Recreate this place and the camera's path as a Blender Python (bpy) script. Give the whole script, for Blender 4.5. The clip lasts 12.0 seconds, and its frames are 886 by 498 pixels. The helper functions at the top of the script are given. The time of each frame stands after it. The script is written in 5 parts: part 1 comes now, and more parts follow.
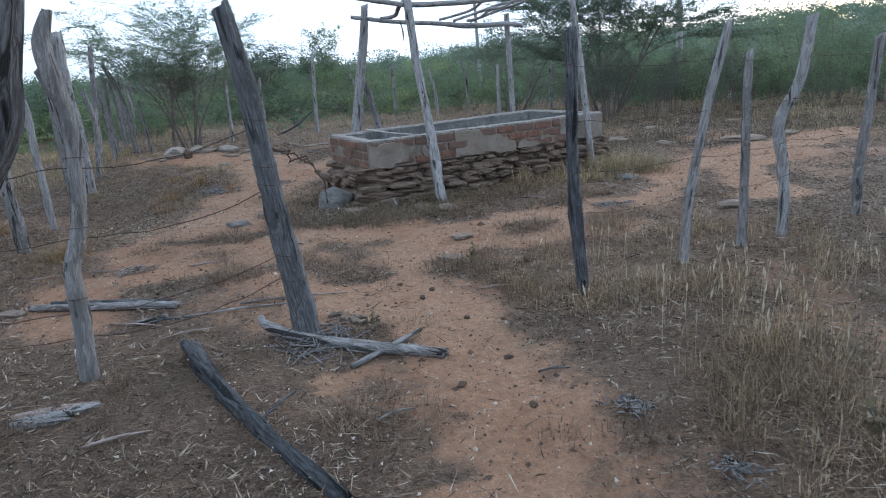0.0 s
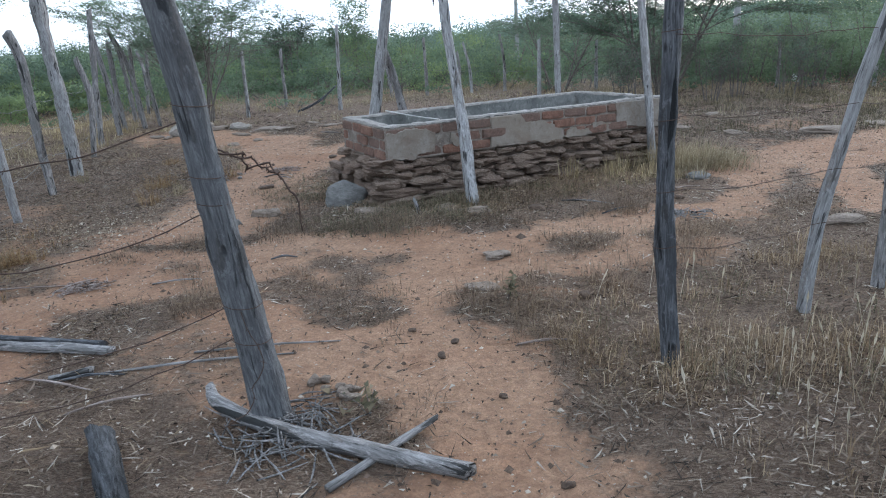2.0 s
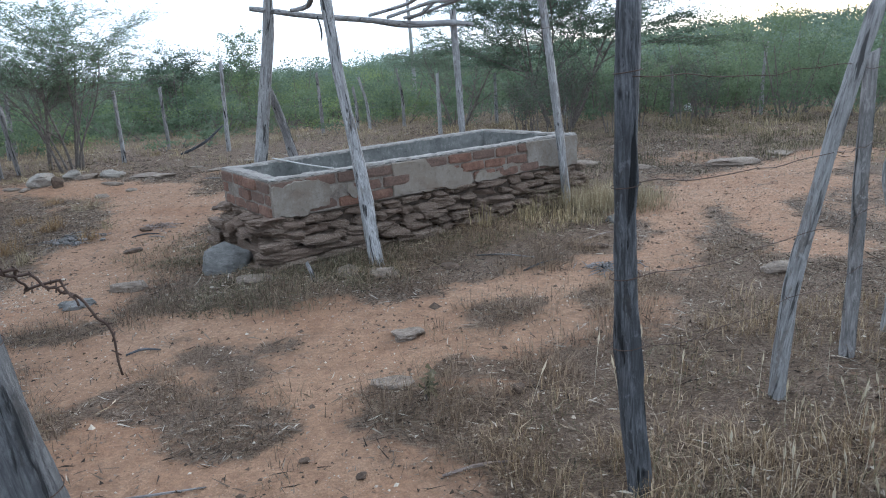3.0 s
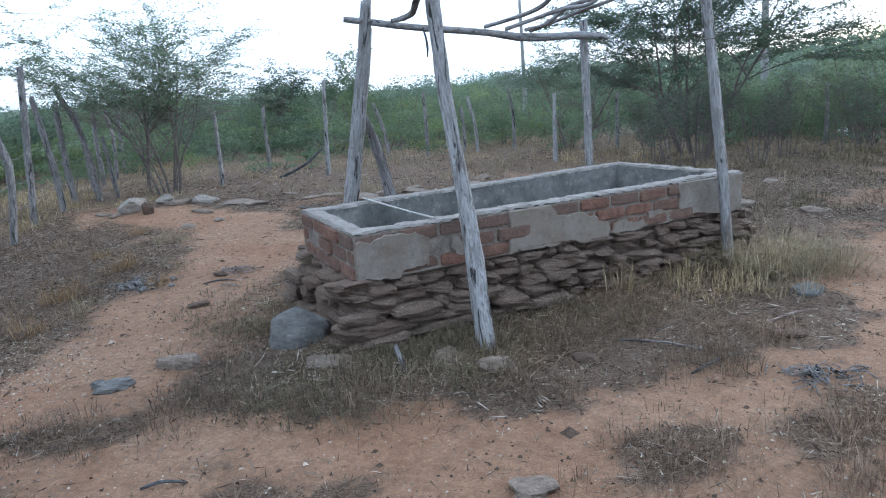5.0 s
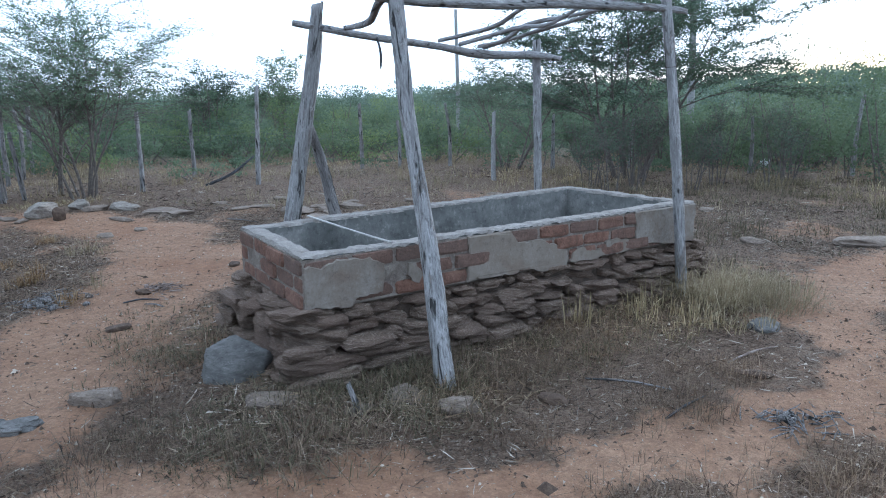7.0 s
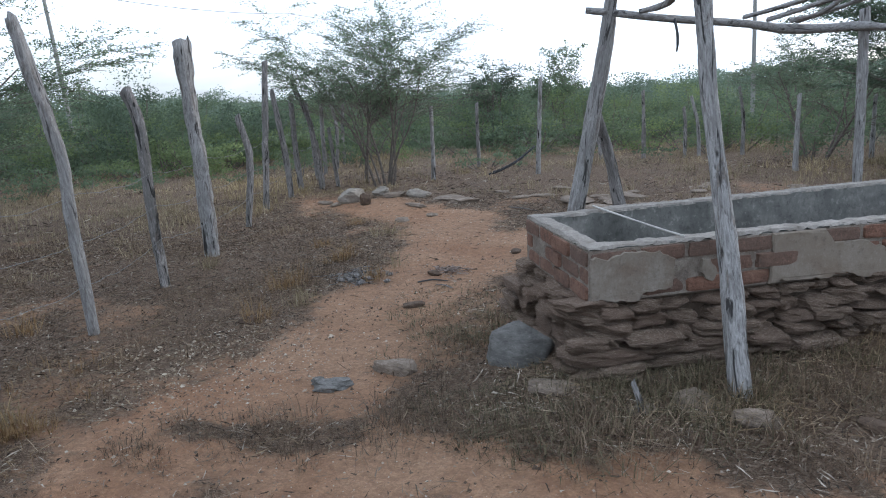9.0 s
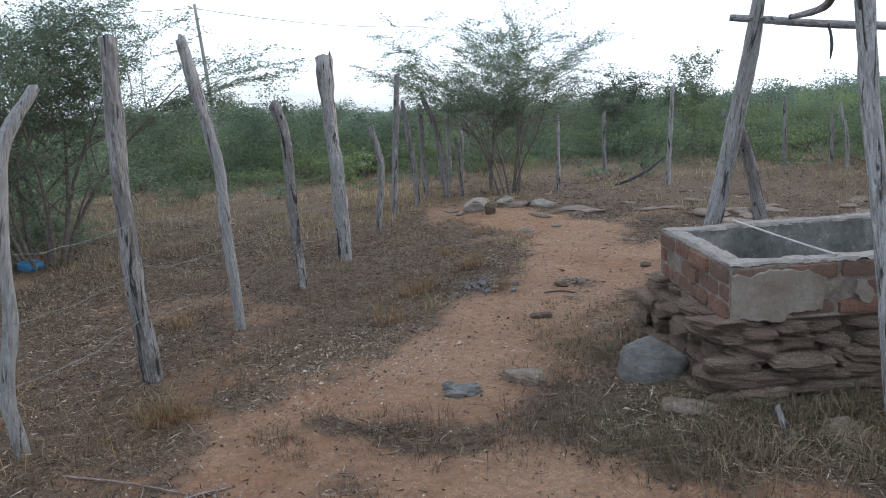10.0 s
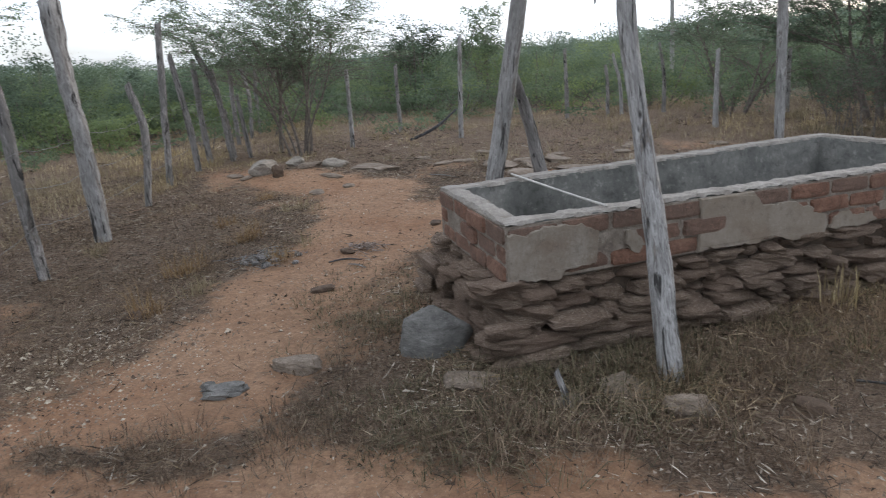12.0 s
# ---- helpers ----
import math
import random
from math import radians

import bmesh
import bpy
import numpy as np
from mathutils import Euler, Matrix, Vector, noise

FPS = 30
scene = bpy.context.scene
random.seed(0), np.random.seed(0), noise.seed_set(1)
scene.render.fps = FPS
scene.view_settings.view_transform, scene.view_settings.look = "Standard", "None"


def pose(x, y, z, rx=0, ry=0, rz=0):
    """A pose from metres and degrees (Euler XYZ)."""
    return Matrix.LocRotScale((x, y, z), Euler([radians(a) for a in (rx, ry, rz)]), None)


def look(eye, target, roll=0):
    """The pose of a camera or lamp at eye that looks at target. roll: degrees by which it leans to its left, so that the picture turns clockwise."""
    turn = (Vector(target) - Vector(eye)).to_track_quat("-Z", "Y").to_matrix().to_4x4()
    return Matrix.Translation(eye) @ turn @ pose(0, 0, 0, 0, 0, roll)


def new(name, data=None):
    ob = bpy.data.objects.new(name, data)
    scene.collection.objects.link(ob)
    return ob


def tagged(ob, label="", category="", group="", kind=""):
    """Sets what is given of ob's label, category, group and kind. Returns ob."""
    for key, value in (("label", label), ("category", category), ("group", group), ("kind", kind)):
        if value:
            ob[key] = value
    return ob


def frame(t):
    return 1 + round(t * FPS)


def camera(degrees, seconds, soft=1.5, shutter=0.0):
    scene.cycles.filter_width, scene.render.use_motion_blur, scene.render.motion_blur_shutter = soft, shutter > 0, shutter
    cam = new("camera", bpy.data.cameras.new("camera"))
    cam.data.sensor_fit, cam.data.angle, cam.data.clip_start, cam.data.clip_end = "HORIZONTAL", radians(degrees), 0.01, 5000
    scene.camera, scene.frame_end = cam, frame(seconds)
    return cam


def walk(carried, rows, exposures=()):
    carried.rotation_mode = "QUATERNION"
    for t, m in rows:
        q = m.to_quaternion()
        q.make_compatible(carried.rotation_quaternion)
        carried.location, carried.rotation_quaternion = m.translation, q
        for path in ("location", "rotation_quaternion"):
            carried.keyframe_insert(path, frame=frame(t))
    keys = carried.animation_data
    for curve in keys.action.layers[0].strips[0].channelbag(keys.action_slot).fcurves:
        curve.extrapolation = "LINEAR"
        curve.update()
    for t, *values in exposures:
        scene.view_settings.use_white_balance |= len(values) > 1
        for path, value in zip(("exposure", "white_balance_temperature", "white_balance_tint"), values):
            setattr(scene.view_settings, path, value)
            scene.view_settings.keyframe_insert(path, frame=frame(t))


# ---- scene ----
from mathutils.geometry import tessellate_polygon

cam = camera(64.6, 12.0, soft=1.0, shutter=0.1)
METRES, EYE, TILT, LEAN, TURN = 4.8, 1.5, 0.0, 0.0, 0.0
ROWS = [
    (0.0, 0.0, 0.0, 0.0, -0.95, -15.36, 3.45),
    (0.5, -0.009, 0.0692, -0.0027, 2.38, -13.25, 4.48),
    (1.0, -0.0134, 0.1346, -0.0101, -0.07, -16.17, 2.32),
    (1.5, -0.0115, 0.2008, -0.0004, 2.19, -13.4, 4.02),
    (2.0, 0.0031, 0.2737, -0.0125, 1.86, -17.09, 2.51),
    (2.5, 0.0098, 0.3583, -0.0054, -5.88, -14.63, 2.7),
    (4.5, -0.0046, 0.6567, -0.0091, -4.95, -16.9, 5.63),
    (5.0, -0.0002, 0.7147, 0.0002, 2.2, -13.19, 3.18),
    (5.5, -0.0193, 0.7606, 0.0046, 5.94, -14.33, 0.82),
    (6.0, -0.0332, 0.7729, 0.0037, 1.65, -13.6, 0.6),
    (6.5, -0.0386, 0.7738, 0.0052, -4.69, -12.24, 1.84),
    (7.0, -0.0421, 0.7812, 0.0042, -3.53, -12.32, 0.13),
    (9.0, -0.0606, 0.7882, 0.003, 18.39, -12.65, 2.41),
    (9.5, -0.068, 0.7789, 0.0042, 22.11, -12.42, 1.29),
    (10.0, -0.0721, 0.7719, 0.0073, 28.12, -11.48, 2.86),
    (10.5, -0.0674, 0.7771, 0.0054, 26.52, -12.17, 2.57),
    (11.0, -0.0614, 0.7921, 0.0023, 24.42, -14.43, 4.18),
    (11.5, -0.0585, 0.8324, 0.0026, 23.36, -13.31, 1.89),
    (12.0, -0.0573, 0.8796, -0.0023, 12.44, -15.85, 3.46),
]
walk(cam, [(t, pose(0, 0, EYE, TILT, LEAN, TURN) @ pose(METRES * x, METRES * y, METRES * z, 90 + pitch, roll, yaw)) for t, x, y, z, yaw, pitch, roll in ROWS],
     exposures=[(0.0, 0.62, 5450, 7), (0.5, 0.84, 5500, 7), (2.5, 0.92, 5600, 7), (4.5, 0.94, 5450, 7), (6.5, 0.9, 5150, 6), (9.0, 0.62, 5850, 9), (10.5, 0.66, 6050, 10), (12.0, 0.62, 6400, 11)])


def smooth01(a, b, x):
    k = np.clip((np.asarray(x, float) - a) / (b - a), 0, 1)
    return k * k * (3 - 2 * k)


# ---------------------------------------------------------------- world, sun
SUN_EL, SUN_AZ = 14.0, 38.0
world = bpy.data.worlds.new("sky")
scene.world = world
world.use_nodes = True
wn, wl = world.node_tree.nodes, world.node_tree.links
wn.clear()
w_out = wn.new("ShaderNodeOutputWorld")
w_bg = wn.new("ShaderNodeBackground")
w_bg.inputs["Strength"].default_value = 0.12
w_sky = wn.new("ShaderNodeTexSky")
w_sky.sky_type = "NISHITA"
w_sky.sun_disc = False
w_sky.sun_elevation = radians(SUN_EL)
w_sky.sun_rotation = radians(SUN_AZ)
w_sky.dust_density = 2.0
w_co = wn.new("ShaderNodeTexCoord")
w_map = wn.new("ShaderNodeMapping")
w_map.inputs["Scale"].default_value = (1.0, 1.0, 4.0)
w_no = wn.new("ShaderNodeTexNoise")
w_no.inputs["Scale"].default_value = 1.6
w_no.inputs["Detail"].default_value = 5
w_ramp = wn.new("ShaderNodeMapRange")
w_ramp.inputs["From Min"].default_value = 0.36
w_ramp.inputs["From Max"].default_value = 0.56
w_ramp.inputs["To Min"].default_value = 0.3
w_ramp.inputs["To Max"].default_value = 0.95
w_mix = wn.new("ShaderNodeMix")
w_mix.data_type = "RGBA"
w_mix.inputs[7].default_value = (8.6, 9.4, 10.4, 1)
wl.new(w_co.outputs["Generated"], w_map.inputs["Vector"])
wl.new(w_map.outputs["Vector"], w_no.inputs["Vector"])
wl.new(w_no.outputs["Fac"], w_ramp.inputs["Value"])
wl.new(w_ramp.outputs["Result"], w_mix.inputs[0])
wl.new(w_sky.outputs["Color"], w_mix.inputs[6])
wl.new(w_mix.outputs[2], w_bg.inputs["Color"])
wl.new(w_bg.outputs["Background"], w_out.inputs["Surface"])

sun_data = bpy.data.lights.new("sun", "SUN")
sun_data.energy = 1.1
sun_data.angle = radians(14)
sun_data.color = (1.0, 0.93, 0.84)
sun = new("sun", sun_data)
sun_dir = Vector((math.sin(radians(SUN_AZ)) * math.cos(radians(SUN_EL)), math.cos(radians(SUN_AZ)) * math.cos(radians(SUN_EL)), math.sin(radians(SUN_EL))))
sun.matrix_world = look(sun_dir * 60, (0, 0, 0))


# ---------------------------------------------------------------- materials
class Shader:
    """A principled material with a few shorthand node makers."""

    def __init__(self, name, rough=0.9):
        self.m = bpy.data.materials.new(name)
        self.m.use_nodes = True
        self.n, self.l = self.m.node_tree.nodes, self.m.node_tree.links
        self.n.clear()
        self.out = self.n.new("ShaderNodeOutputMaterial")
        self.p = self.n.new("ShaderNodeBsdfPrincipled")
        self.p.inputs["Roughness"].default_value = rough
        self.p.inputs["Specular IOR Level"].default_value = 0.25
        self.l.new(self.p.outputs[0], self.out.inputs["Surface"])
        self.co = self.n.new("ShaderNodeTexCoord").outputs["Object"]

    def mapped(self, scale, shift=None):
        mp = self.n.new("ShaderNodeMapping")
        mp.inputs["Scale"].default_value = scale
        self.l.new(self.co, mp.inputs["Vector"])
        if shift is not None:
            self.l.new(shift, mp.inputs["Location"])
        return mp.outputs[0]

    def noise(self, vec, scale, detail=6, rough=0.6, warp=0.0):
        t = self.n.new("ShaderNodeTexNoise")
        t.inputs["Scale"].default_value = scale
        t.inputs["Detail"].default_value = detail
        t.inputs["Roughness"].default_value = rough
        t.inputs["Distortion"].default_value = warp
        self.l.new(vec, t.inputs["Vector"])
        return t.outputs["Fac"]

    def cells(self, vec, scale, out="Distance"):
        t = self.n.new("ShaderNodeTexVoronoi")
        t.inputs["Scale"].default_value = scale
        self.l.new(vec, t.inputs["Vector"])
        return t.outputs[out]

    def ramp(self, fac, stops):
        r = self.n.new("ShaderNodeValToRGB")
        els = r.color_ramp.elements
        els[0].position, els[0].color = stops[0][0], (*stops[0][1], 1)
        els[1].position, els[1].color = stops[-1][0], (*stops[-1][1], 1)
        for p, c in stops[1:-1]:
            e = els.new(p)
            e.color = (*c, 1)
        self.l.new(fac, r.inputs[0])
        return r.outputs[0]

    def span(self, fac, a, b, lo=0.0, hi=1.0):
        r = self.n.new("ShaderNodeMapRange")
        for k, v in zip(("From Min", "From Max", "To Min", "To Max"), (a, b, lo, hi)):
            r.inputs[k].default_value = v
        self.l.new(fac, r.inputs["Value"])
        return r.outputs["Result"]

    def mix(self, fac, a, b, how="MIX"):
        x = self.n.new("ShaderNodeMix")
        x.data_type, x.blend_type = "RGBA", how
        for sock, v in ((x.inputs[0], fac), (x.inputs[6], a), (x.inputs[7], b)):
            if isinstance(v, (int, float)):
                sock.default_value = v
            elif isinstance(v, tuple):
                sock.default_value = (*v, 1)
            else:
                self.l.new(v, sock)
        return x.outputs[2]

    def sums(self, a, b, how="ADD"):
        x = self.n.new("ShaderNodeMath")
        x.operation = how
        for sock, v in ((x.inputs[0], a), (x.inputs[1], b)):
            if isinstance(v, (int, float)):
                sock.default_value = v
            else:
                self.l.new(v, sock)
        return x.outputs[0]

    def rand(self):
        return self.n.new("ShaderNodeObjectInfo").outputs["Random"]

    def island(self):
        return self.n.new("ShaderNodeNewGeometry").outputs["Random Per Island"]

    def attr(self, name):
        a = self.n.new("ShaderNodeAttribute")
        a.attribute_name = name
        return a.outputs["Fac"]

    def done(self, colour, bump=None, strength=0.5, dist=0.01):
        if isinstance(colour, tuple):
            self.p.inputs["Base Color"].default_value = (*colour, 1)
        else:
            self.l.new(colour, self.p.inputs["Base Color"])
        if bump is not None:
            b = self.n.new("ShaderNodeBump")
            b.inputs["Strength"].default_value = strength
            b.inputs["Distance"].default_value = dist
            self.l.new(bump, b.inputs["Height"])
            self.l.new(b.outputs[0], self.p.inputs["Normal"])
        return self.m


def wood(name, pale, mid, dark, crack=0.5, stain=0.45):
    """Weathered split wood: grain along z, dark checks and knots, flakes of old bark."""
    s = Shader(name, 0.85)
    r = s.rand()
    sh = s.sums(r, 37.0, "MULTIPLY")
    grain = s.noise(s.mapped((1, 1, 0.09), sh), 95, 8, 0.7, 0.5)
    broad = s.noise(s.mapped((1, 1, 0.3), sh), 8, 6, 0.7)
    blotch = s.noise(s.mapped((1, 1, 0.4), sh), 26, 7, 0.75, 0.6)
    col = s.ramp(grain, [(0.34, dark), (0.47, mid), (0.62, pale)])
    col = s.mix(s.span(broad, stain, stain + 0.12, 0, 0.75), col, s.mix(0.5, mid, dark))
    bark = s.ramp(s.noise(s.mapped((1, 1, 0.5), sh), 60, 5, 0.7), [(0.35, tuple(0.5 * c for c in dark)), (0.65, (0.9 * mid[0], 0.78 * mid[1], 0.68 * mid[2]))])
    col = s.mix(s.span(s.noise(s.mapped((1, 1, 0.22), sh), 11, 6, 0.7, 0.8), 0.55, 0.6, 0, 0.8), col, bark)
    col = s.mix(s.span(blotch, 0.56, 0.63, 0, 0.6), col, tuple(min(0.6, 1.2 * c) for c in pale))
    checks = s.noise(s.mapped((1, 1, 0.11), sh), 24, 4, 0.55, 0.8)
    cut = s.span(checks, 0.31 + 0.1 * crack, 0.36 + 0.1 * crack)
    knots = s.span(s.cells(s.mapped((1, 1, 0.4), sh), 9), 0.05, 0.1)
    cut = s.sums(cut, knots, "MULTIPLY")
    col = s.mix(cut, tuple(0.25 * c for c in dark), col)
    col = s.mix(s.span(r, 0, 1, 0, 0.3), col, mid)
    return s.done(col, s.sums(cut, s.sums(grain, s.sums(blotch, 1.5, "MULTIPLY"))), 0.8, 0.014)


pale_wood = wood("pale_weathered_wood", (0.385, 0.37, 0.36), (0.245, 0.233, 0.226), (0.085, 0.077, 0.072), 0.4, 0.55)
grey_wood = wood("grey_weathered_wood", (0.36, 0.335, 0.32), (0.19, 0.175, 0.167), (0.06, 0.06, 0.055), 0.6, 0.47)
dark_wood = wood("dark_weathered_wood", (0.15, 0.15, 0.157), (0.062, 0.062, 0.066), (0.02, 0.02, 0.021), 0.6, 0.5)
brown_wood = wood("brown_weathered_wood", (0.42, 0.36, 0.32), (0.24, 0.18, 0.15), (0.08, 0.055, 0.045), 0.5, 0.5)
slate_wood = wood("slate_grey_wood", (0.2, 0.197, 0.2), (0.098, 0.097, 0.1), (0.034, 0.034, 0.035), 0.5, 0.5)
burnt_wood = wood("blackened_wood", (0.10, 0.10, 0.105), (0.04, 0.04, 0.042), (0.012, 0.012, 0.012), 0.7, 0.5)


def soil():
    s = Shader("sandy_red_soil", 0.95)
    lit = s.attr("litter")
    big = s.noise(s.co, 0.9, 5)
    mid = s.noise(s.co, 7, 6)
    fine = s.noise(s.co, 90, 4, 0.7)
    sand = s.ramp(s.sums(s.sums(big, 0.5, "MULTIPLY"), s.sums(mid, 0.5, "MULTIPLY")), [(0.32, (0.29, 0.17, 0.1)), (0.5, (0.405, 0.245, 0.148)), (0.68, (0.5, 0.325, 0.208))])
    grit = s.span(s.cells(s.co, 55), 0.05, 0.16)
    sand = s.mix(s.span(s.noise(s.co, 0.55, 6, 0.65), 0.48, 0.62, 0, 0.6), sand, s.mix(1.0, sand, (0.85, 0.7, 0.6), "MULTIPLY"))
    sand = s.mix(s.span(s.noise(s.co, 26, 5, 0.7, 0.6), 0.4, 0.6, 0.5, 0), sand, (0.16, 0.084, 0.05))
    sand = s.mix(s.span(fine, 0.34, 0.66, 0.5, 0), sand, (0.16, 0.09, 0.06))
    sand = s.mix(s.sums(1.0, grit, "SUBTRACT"), sand, s.ramp(s.noise(s.co, 31, 2), [(0.42, (0.13, 0.085, 0.065)), (0.6, (0.55, 0.46, 0.38))]))
    thatch = s.noise(s.mapped((1, 2.6, 1)), 38, 5, 0.75, 1.5)
    litter = s.ramp(thatch, [(0.36, (0.045, 0.03, 0.02)), (0.5, (0.15, 0.1, 0.068)), (0.66, (0.36, 0.275, 0.2))])
    fac = s.sums(lit, s.sums(s.sums(s.noise(s.co, 9, 7, 0.75), 0.5, "SUBTRACT"), 2.6, "MULTIPLY"))
    col = s.mix(s.span(fac, 0.25, 0.72, 0, 0.9), sand, litter)
    under = s.ramp(s.noise(s.co, 0.7, 6, 0.7), [(0.35, (0.055, 0.075, 0.042)), (0.65, (0.14, 0.165, 0.09))])
    col = s.mix(s.attr("undergrowth"), col, under)
    bump = s.sums(s.sums(fine, 0.5, "MULTIPLY"), s.sums(mid, s.sums(thatch, lit, "MULTIPLY")))
    return s.done(col, bump, 1.0, 0.045)


def speckled(name, cols, scale=6, bump=0.6, rough=0.9, layers=0.0, dist=0.012, fleck=0.3):
    """Stone, brick or plaster: broad tone, fine grain, and layers along z where wanted."""
    s = Shader(name, rough)
    r = s.rand()
    sh = s.sums(r, 23.0, "MULTIPLY")
    v = s.mapped((1, 1, 1 + layers), sh)
    broad = s.noise(v, scale, 5, 0.6, 0.4)
    fine = s.noise(v, scale * 11, 5, 0.7)
    col = s.ramp(broad, [(0.32, cols[0]), (0.5, cols[1]), (0.68, cols[2])])
    col = s.mix(s.span(fine, 0.35, 0.7, 0.4, 0), col, tuple(0.45 * c for c in cols[0]))
    col = s.mix(s.span(r, 0, 1, 0, 0.45 if len(cols) < 4 else 0.75), col, cols[0] if len(cols) < 4 else cols[3])
    # flecks paint highlights and shade of a rough face into the colour
    relief = s.noise(v, scale * 4.5, 7, 0.75)
    col = s.mix(s.span(relief, 0.56, 0.66, 0, fleck), col, tuple(min(0.7, 1.5 * c) for c in cols[2]))
    col = s.mix(s.span(relief, 0.46, 0.36, 0, fleck + 0.2), col, tuple(0.4 * c for c in cols[0]))
    return s.done(col, s.sums(broad, s.sums(fine, 0.6, "MULTIPLY")), bump, dist)


soil_mat = soil()
stone_mat = speckled("layered_brown_stone", [(0.128, 0.088, 0.064), (0.238, 0.167, 0.121), (0.42, 0.335, 0.265), (0.2, 0.135, 0.1)], 6, 1.0, 0.9, 2.5, 0.02, 0.75)
boulder_mat = speckled("grey_granite", [(0.115, 0.108, 0.1), (0.185, 0.175, 0.162), (0.285, 0.268, 0.25)], 8, 1.0, 0.9, 1.5, 0.025)
# pale mound rock, lightened all over to stand in for its lit tops
pale_rock_mat = speckled("pale_lit_rock", [(0.24, 0.205, 0.17), (0.35, 0.305, 0.26), (0.46, 0.41, 0.355)], 7, 1.0, 0.9, 2.0, 0.02, 0.4)
slab_mat = speckled("pale_field_stone", [(0.15, 0.115, 0.09), (0.25, 0.195, 0.152), (0.36, 0.29, 0.232)], 7, 1.0, 0.9, 2.0, 0.02, 0.45)
brick_mat = speckled("fired_red_brick", [(0.115, 0.063, 0.045), (0.195, 0.1, 0.068), (0.275, 0.155, 0.108), (0.115, 0.084, 0.068)], 12, 0.8)
mortar_mat = speckled("lime_mortar", [(0.15, 0.12, 0.098), (0.24, 0.2, 0.166), (0.36, 0.315, 0.265)], 14, 0.8)
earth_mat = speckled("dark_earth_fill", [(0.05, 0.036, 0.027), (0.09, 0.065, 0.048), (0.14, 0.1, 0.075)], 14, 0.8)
plaster_mat = speckled("grey_cement_plaster", [(0.165, 0.122, 0.09), (0.225, 0.195, 0.165), (0.30, 0.272, 0.238), (0.21, 0.17, 0.132)], 5, 0.5, 0.9, 0.0, 0.01, 0.15)
lining_mat = speckled("stained_cement_lining", [(0.10, 0.1, 0.092), (0.205, 0.2, 0.186), (0.33, 0.315, 0.29)], 3.2, 0.4, 0.9, 0.0, 0.01, 0.3)
cap_mat = speckled("worn_cement_rim", [(0.20, 0.175, 0.152), (0.29, 0.262, 0.235), (0.39, 0.355, 0.32)], 9, 0.6)


def blades(name, stops, rough=0.8, thin=0.35):
    """Leaves and grass: a tone of its own for each blade, some light passing through."""
    s = Shader(name, rough)
    col = s.ramp(s.island(), stops)
    col = s.mix(s.span(s.noise(s.co, 1.3, 3), 0.35, 0.65, 0, 0.5), col, s.mix(1.0, col, (0.68, 0.66, 0.62), "MULTIPLY"))
    col = s.mix(s.span(s.noise(s.co, 0.4, 4), 0.43, 0.57, 0, 0.7), col, s.mix(1.0, col, (0.58, 0.59, 0.58), "MULTIPLY"))
    col = s.mix(s.span(s.noise(s.co, 0.17, 3), 0.5, 0.62, 0, 0.6), col, s.mix(1.0, col, (1.5, 1.42, 1.2), "MULTIPLY"))
    s.done(col)
    tr = s.n.new("ShaderNodeBsdfTranslucent")
    s.l.new(col, tr.inputs["Color"])
    mx = s.n.new("ShaderNodeMixShader")
    mx.inputs[0].default_value = thin
    s.l.new(s.p.outputs[0], mx.inputs[1])
    s.l.new(tr.outputs[0], mx.inputs[2])
    s.l.new(mx.outputs[0], s.out.inputs["Surface"])
    return s.m


dry_grass_mat = blades("dry_straw_grass", [(0.0, (0.105, 0.068, 0.042)), (0.4, (0.235, 0.165, 0.103)), (0.8, (0.39, 0.29, 0.185)), (1.0, (0.58, 0.47, 0.34))])
olive_grass_mat = blades("olive_grass", [(0.0, (0.068, 0.064, 0.038)), (0.5, (0.14, 0.12, 0.072)), (1.0, (0.29, 0.235, 0.155))])
gold_grass_mat = blades("golden_grass", [(0.0, (0.19, 0.145, 0.085)), (0.6, (0.33, 0.262, 0.16)), (1.0, (0.5, 0.42, 0.285))])
green_gold_mat = blades("yellow_green_grass", [(0.0, (0.17, 0.1, 0.05)), (0.5, (0.32, 0.2, 0.1)), (1.0, (0.47, 0.33, 0.19))])
red_grass_mat = blades("russet_grass", [(0.0, (0.10, 0.068, 0.05)), (0.5, (0.20, 0.14, 0.098)), (1.0, (0.36, 0.27, 0.19))])
# tan field grass, its colour raised to carry the hazy backlight out there
field_grass_mat = blades("hazy_field_grass", [(0.0, (0.2, 0.155, 0.1)), (0.5, (0.35, 0.28, 0.18)), (1.0, (0.53, 0.44, 0.3))])
litter_mat = blades("leaf_litter", [(0.0, (0.03, 0.021, 0.015)), (0.45, (0.105, 0.072, 0.05)), (0.8, (0.25, 0.19, 0.145)), (1.0, (0.55, 0.48, 0.4))], 0.9, 0.05)
clod_mat = speckled("dry_dark_clod", [(0.06, 0.04, 0.028), (0.105, 0.071, 0.05), (0.17, 0.118, 0.085)], 20, 0.6)
feather_mat = blades("feathery_green_leaves", [(0.0, (0.17, 0.23, 0.155)), (0.6, (0.22, 0.285, 0.19)), (1.0, (0.28, 0.345, 0.235))], 0.7, 0.6)
dark_leaf_mat = blades("dark_green_leaves", [(0.0, (0.1, 0.142, 0.095)), (0.6, (0.125, 0.172, 0.115)), (1.0, (0.15, 0.2, 0.135))], 0.6, 0.45)
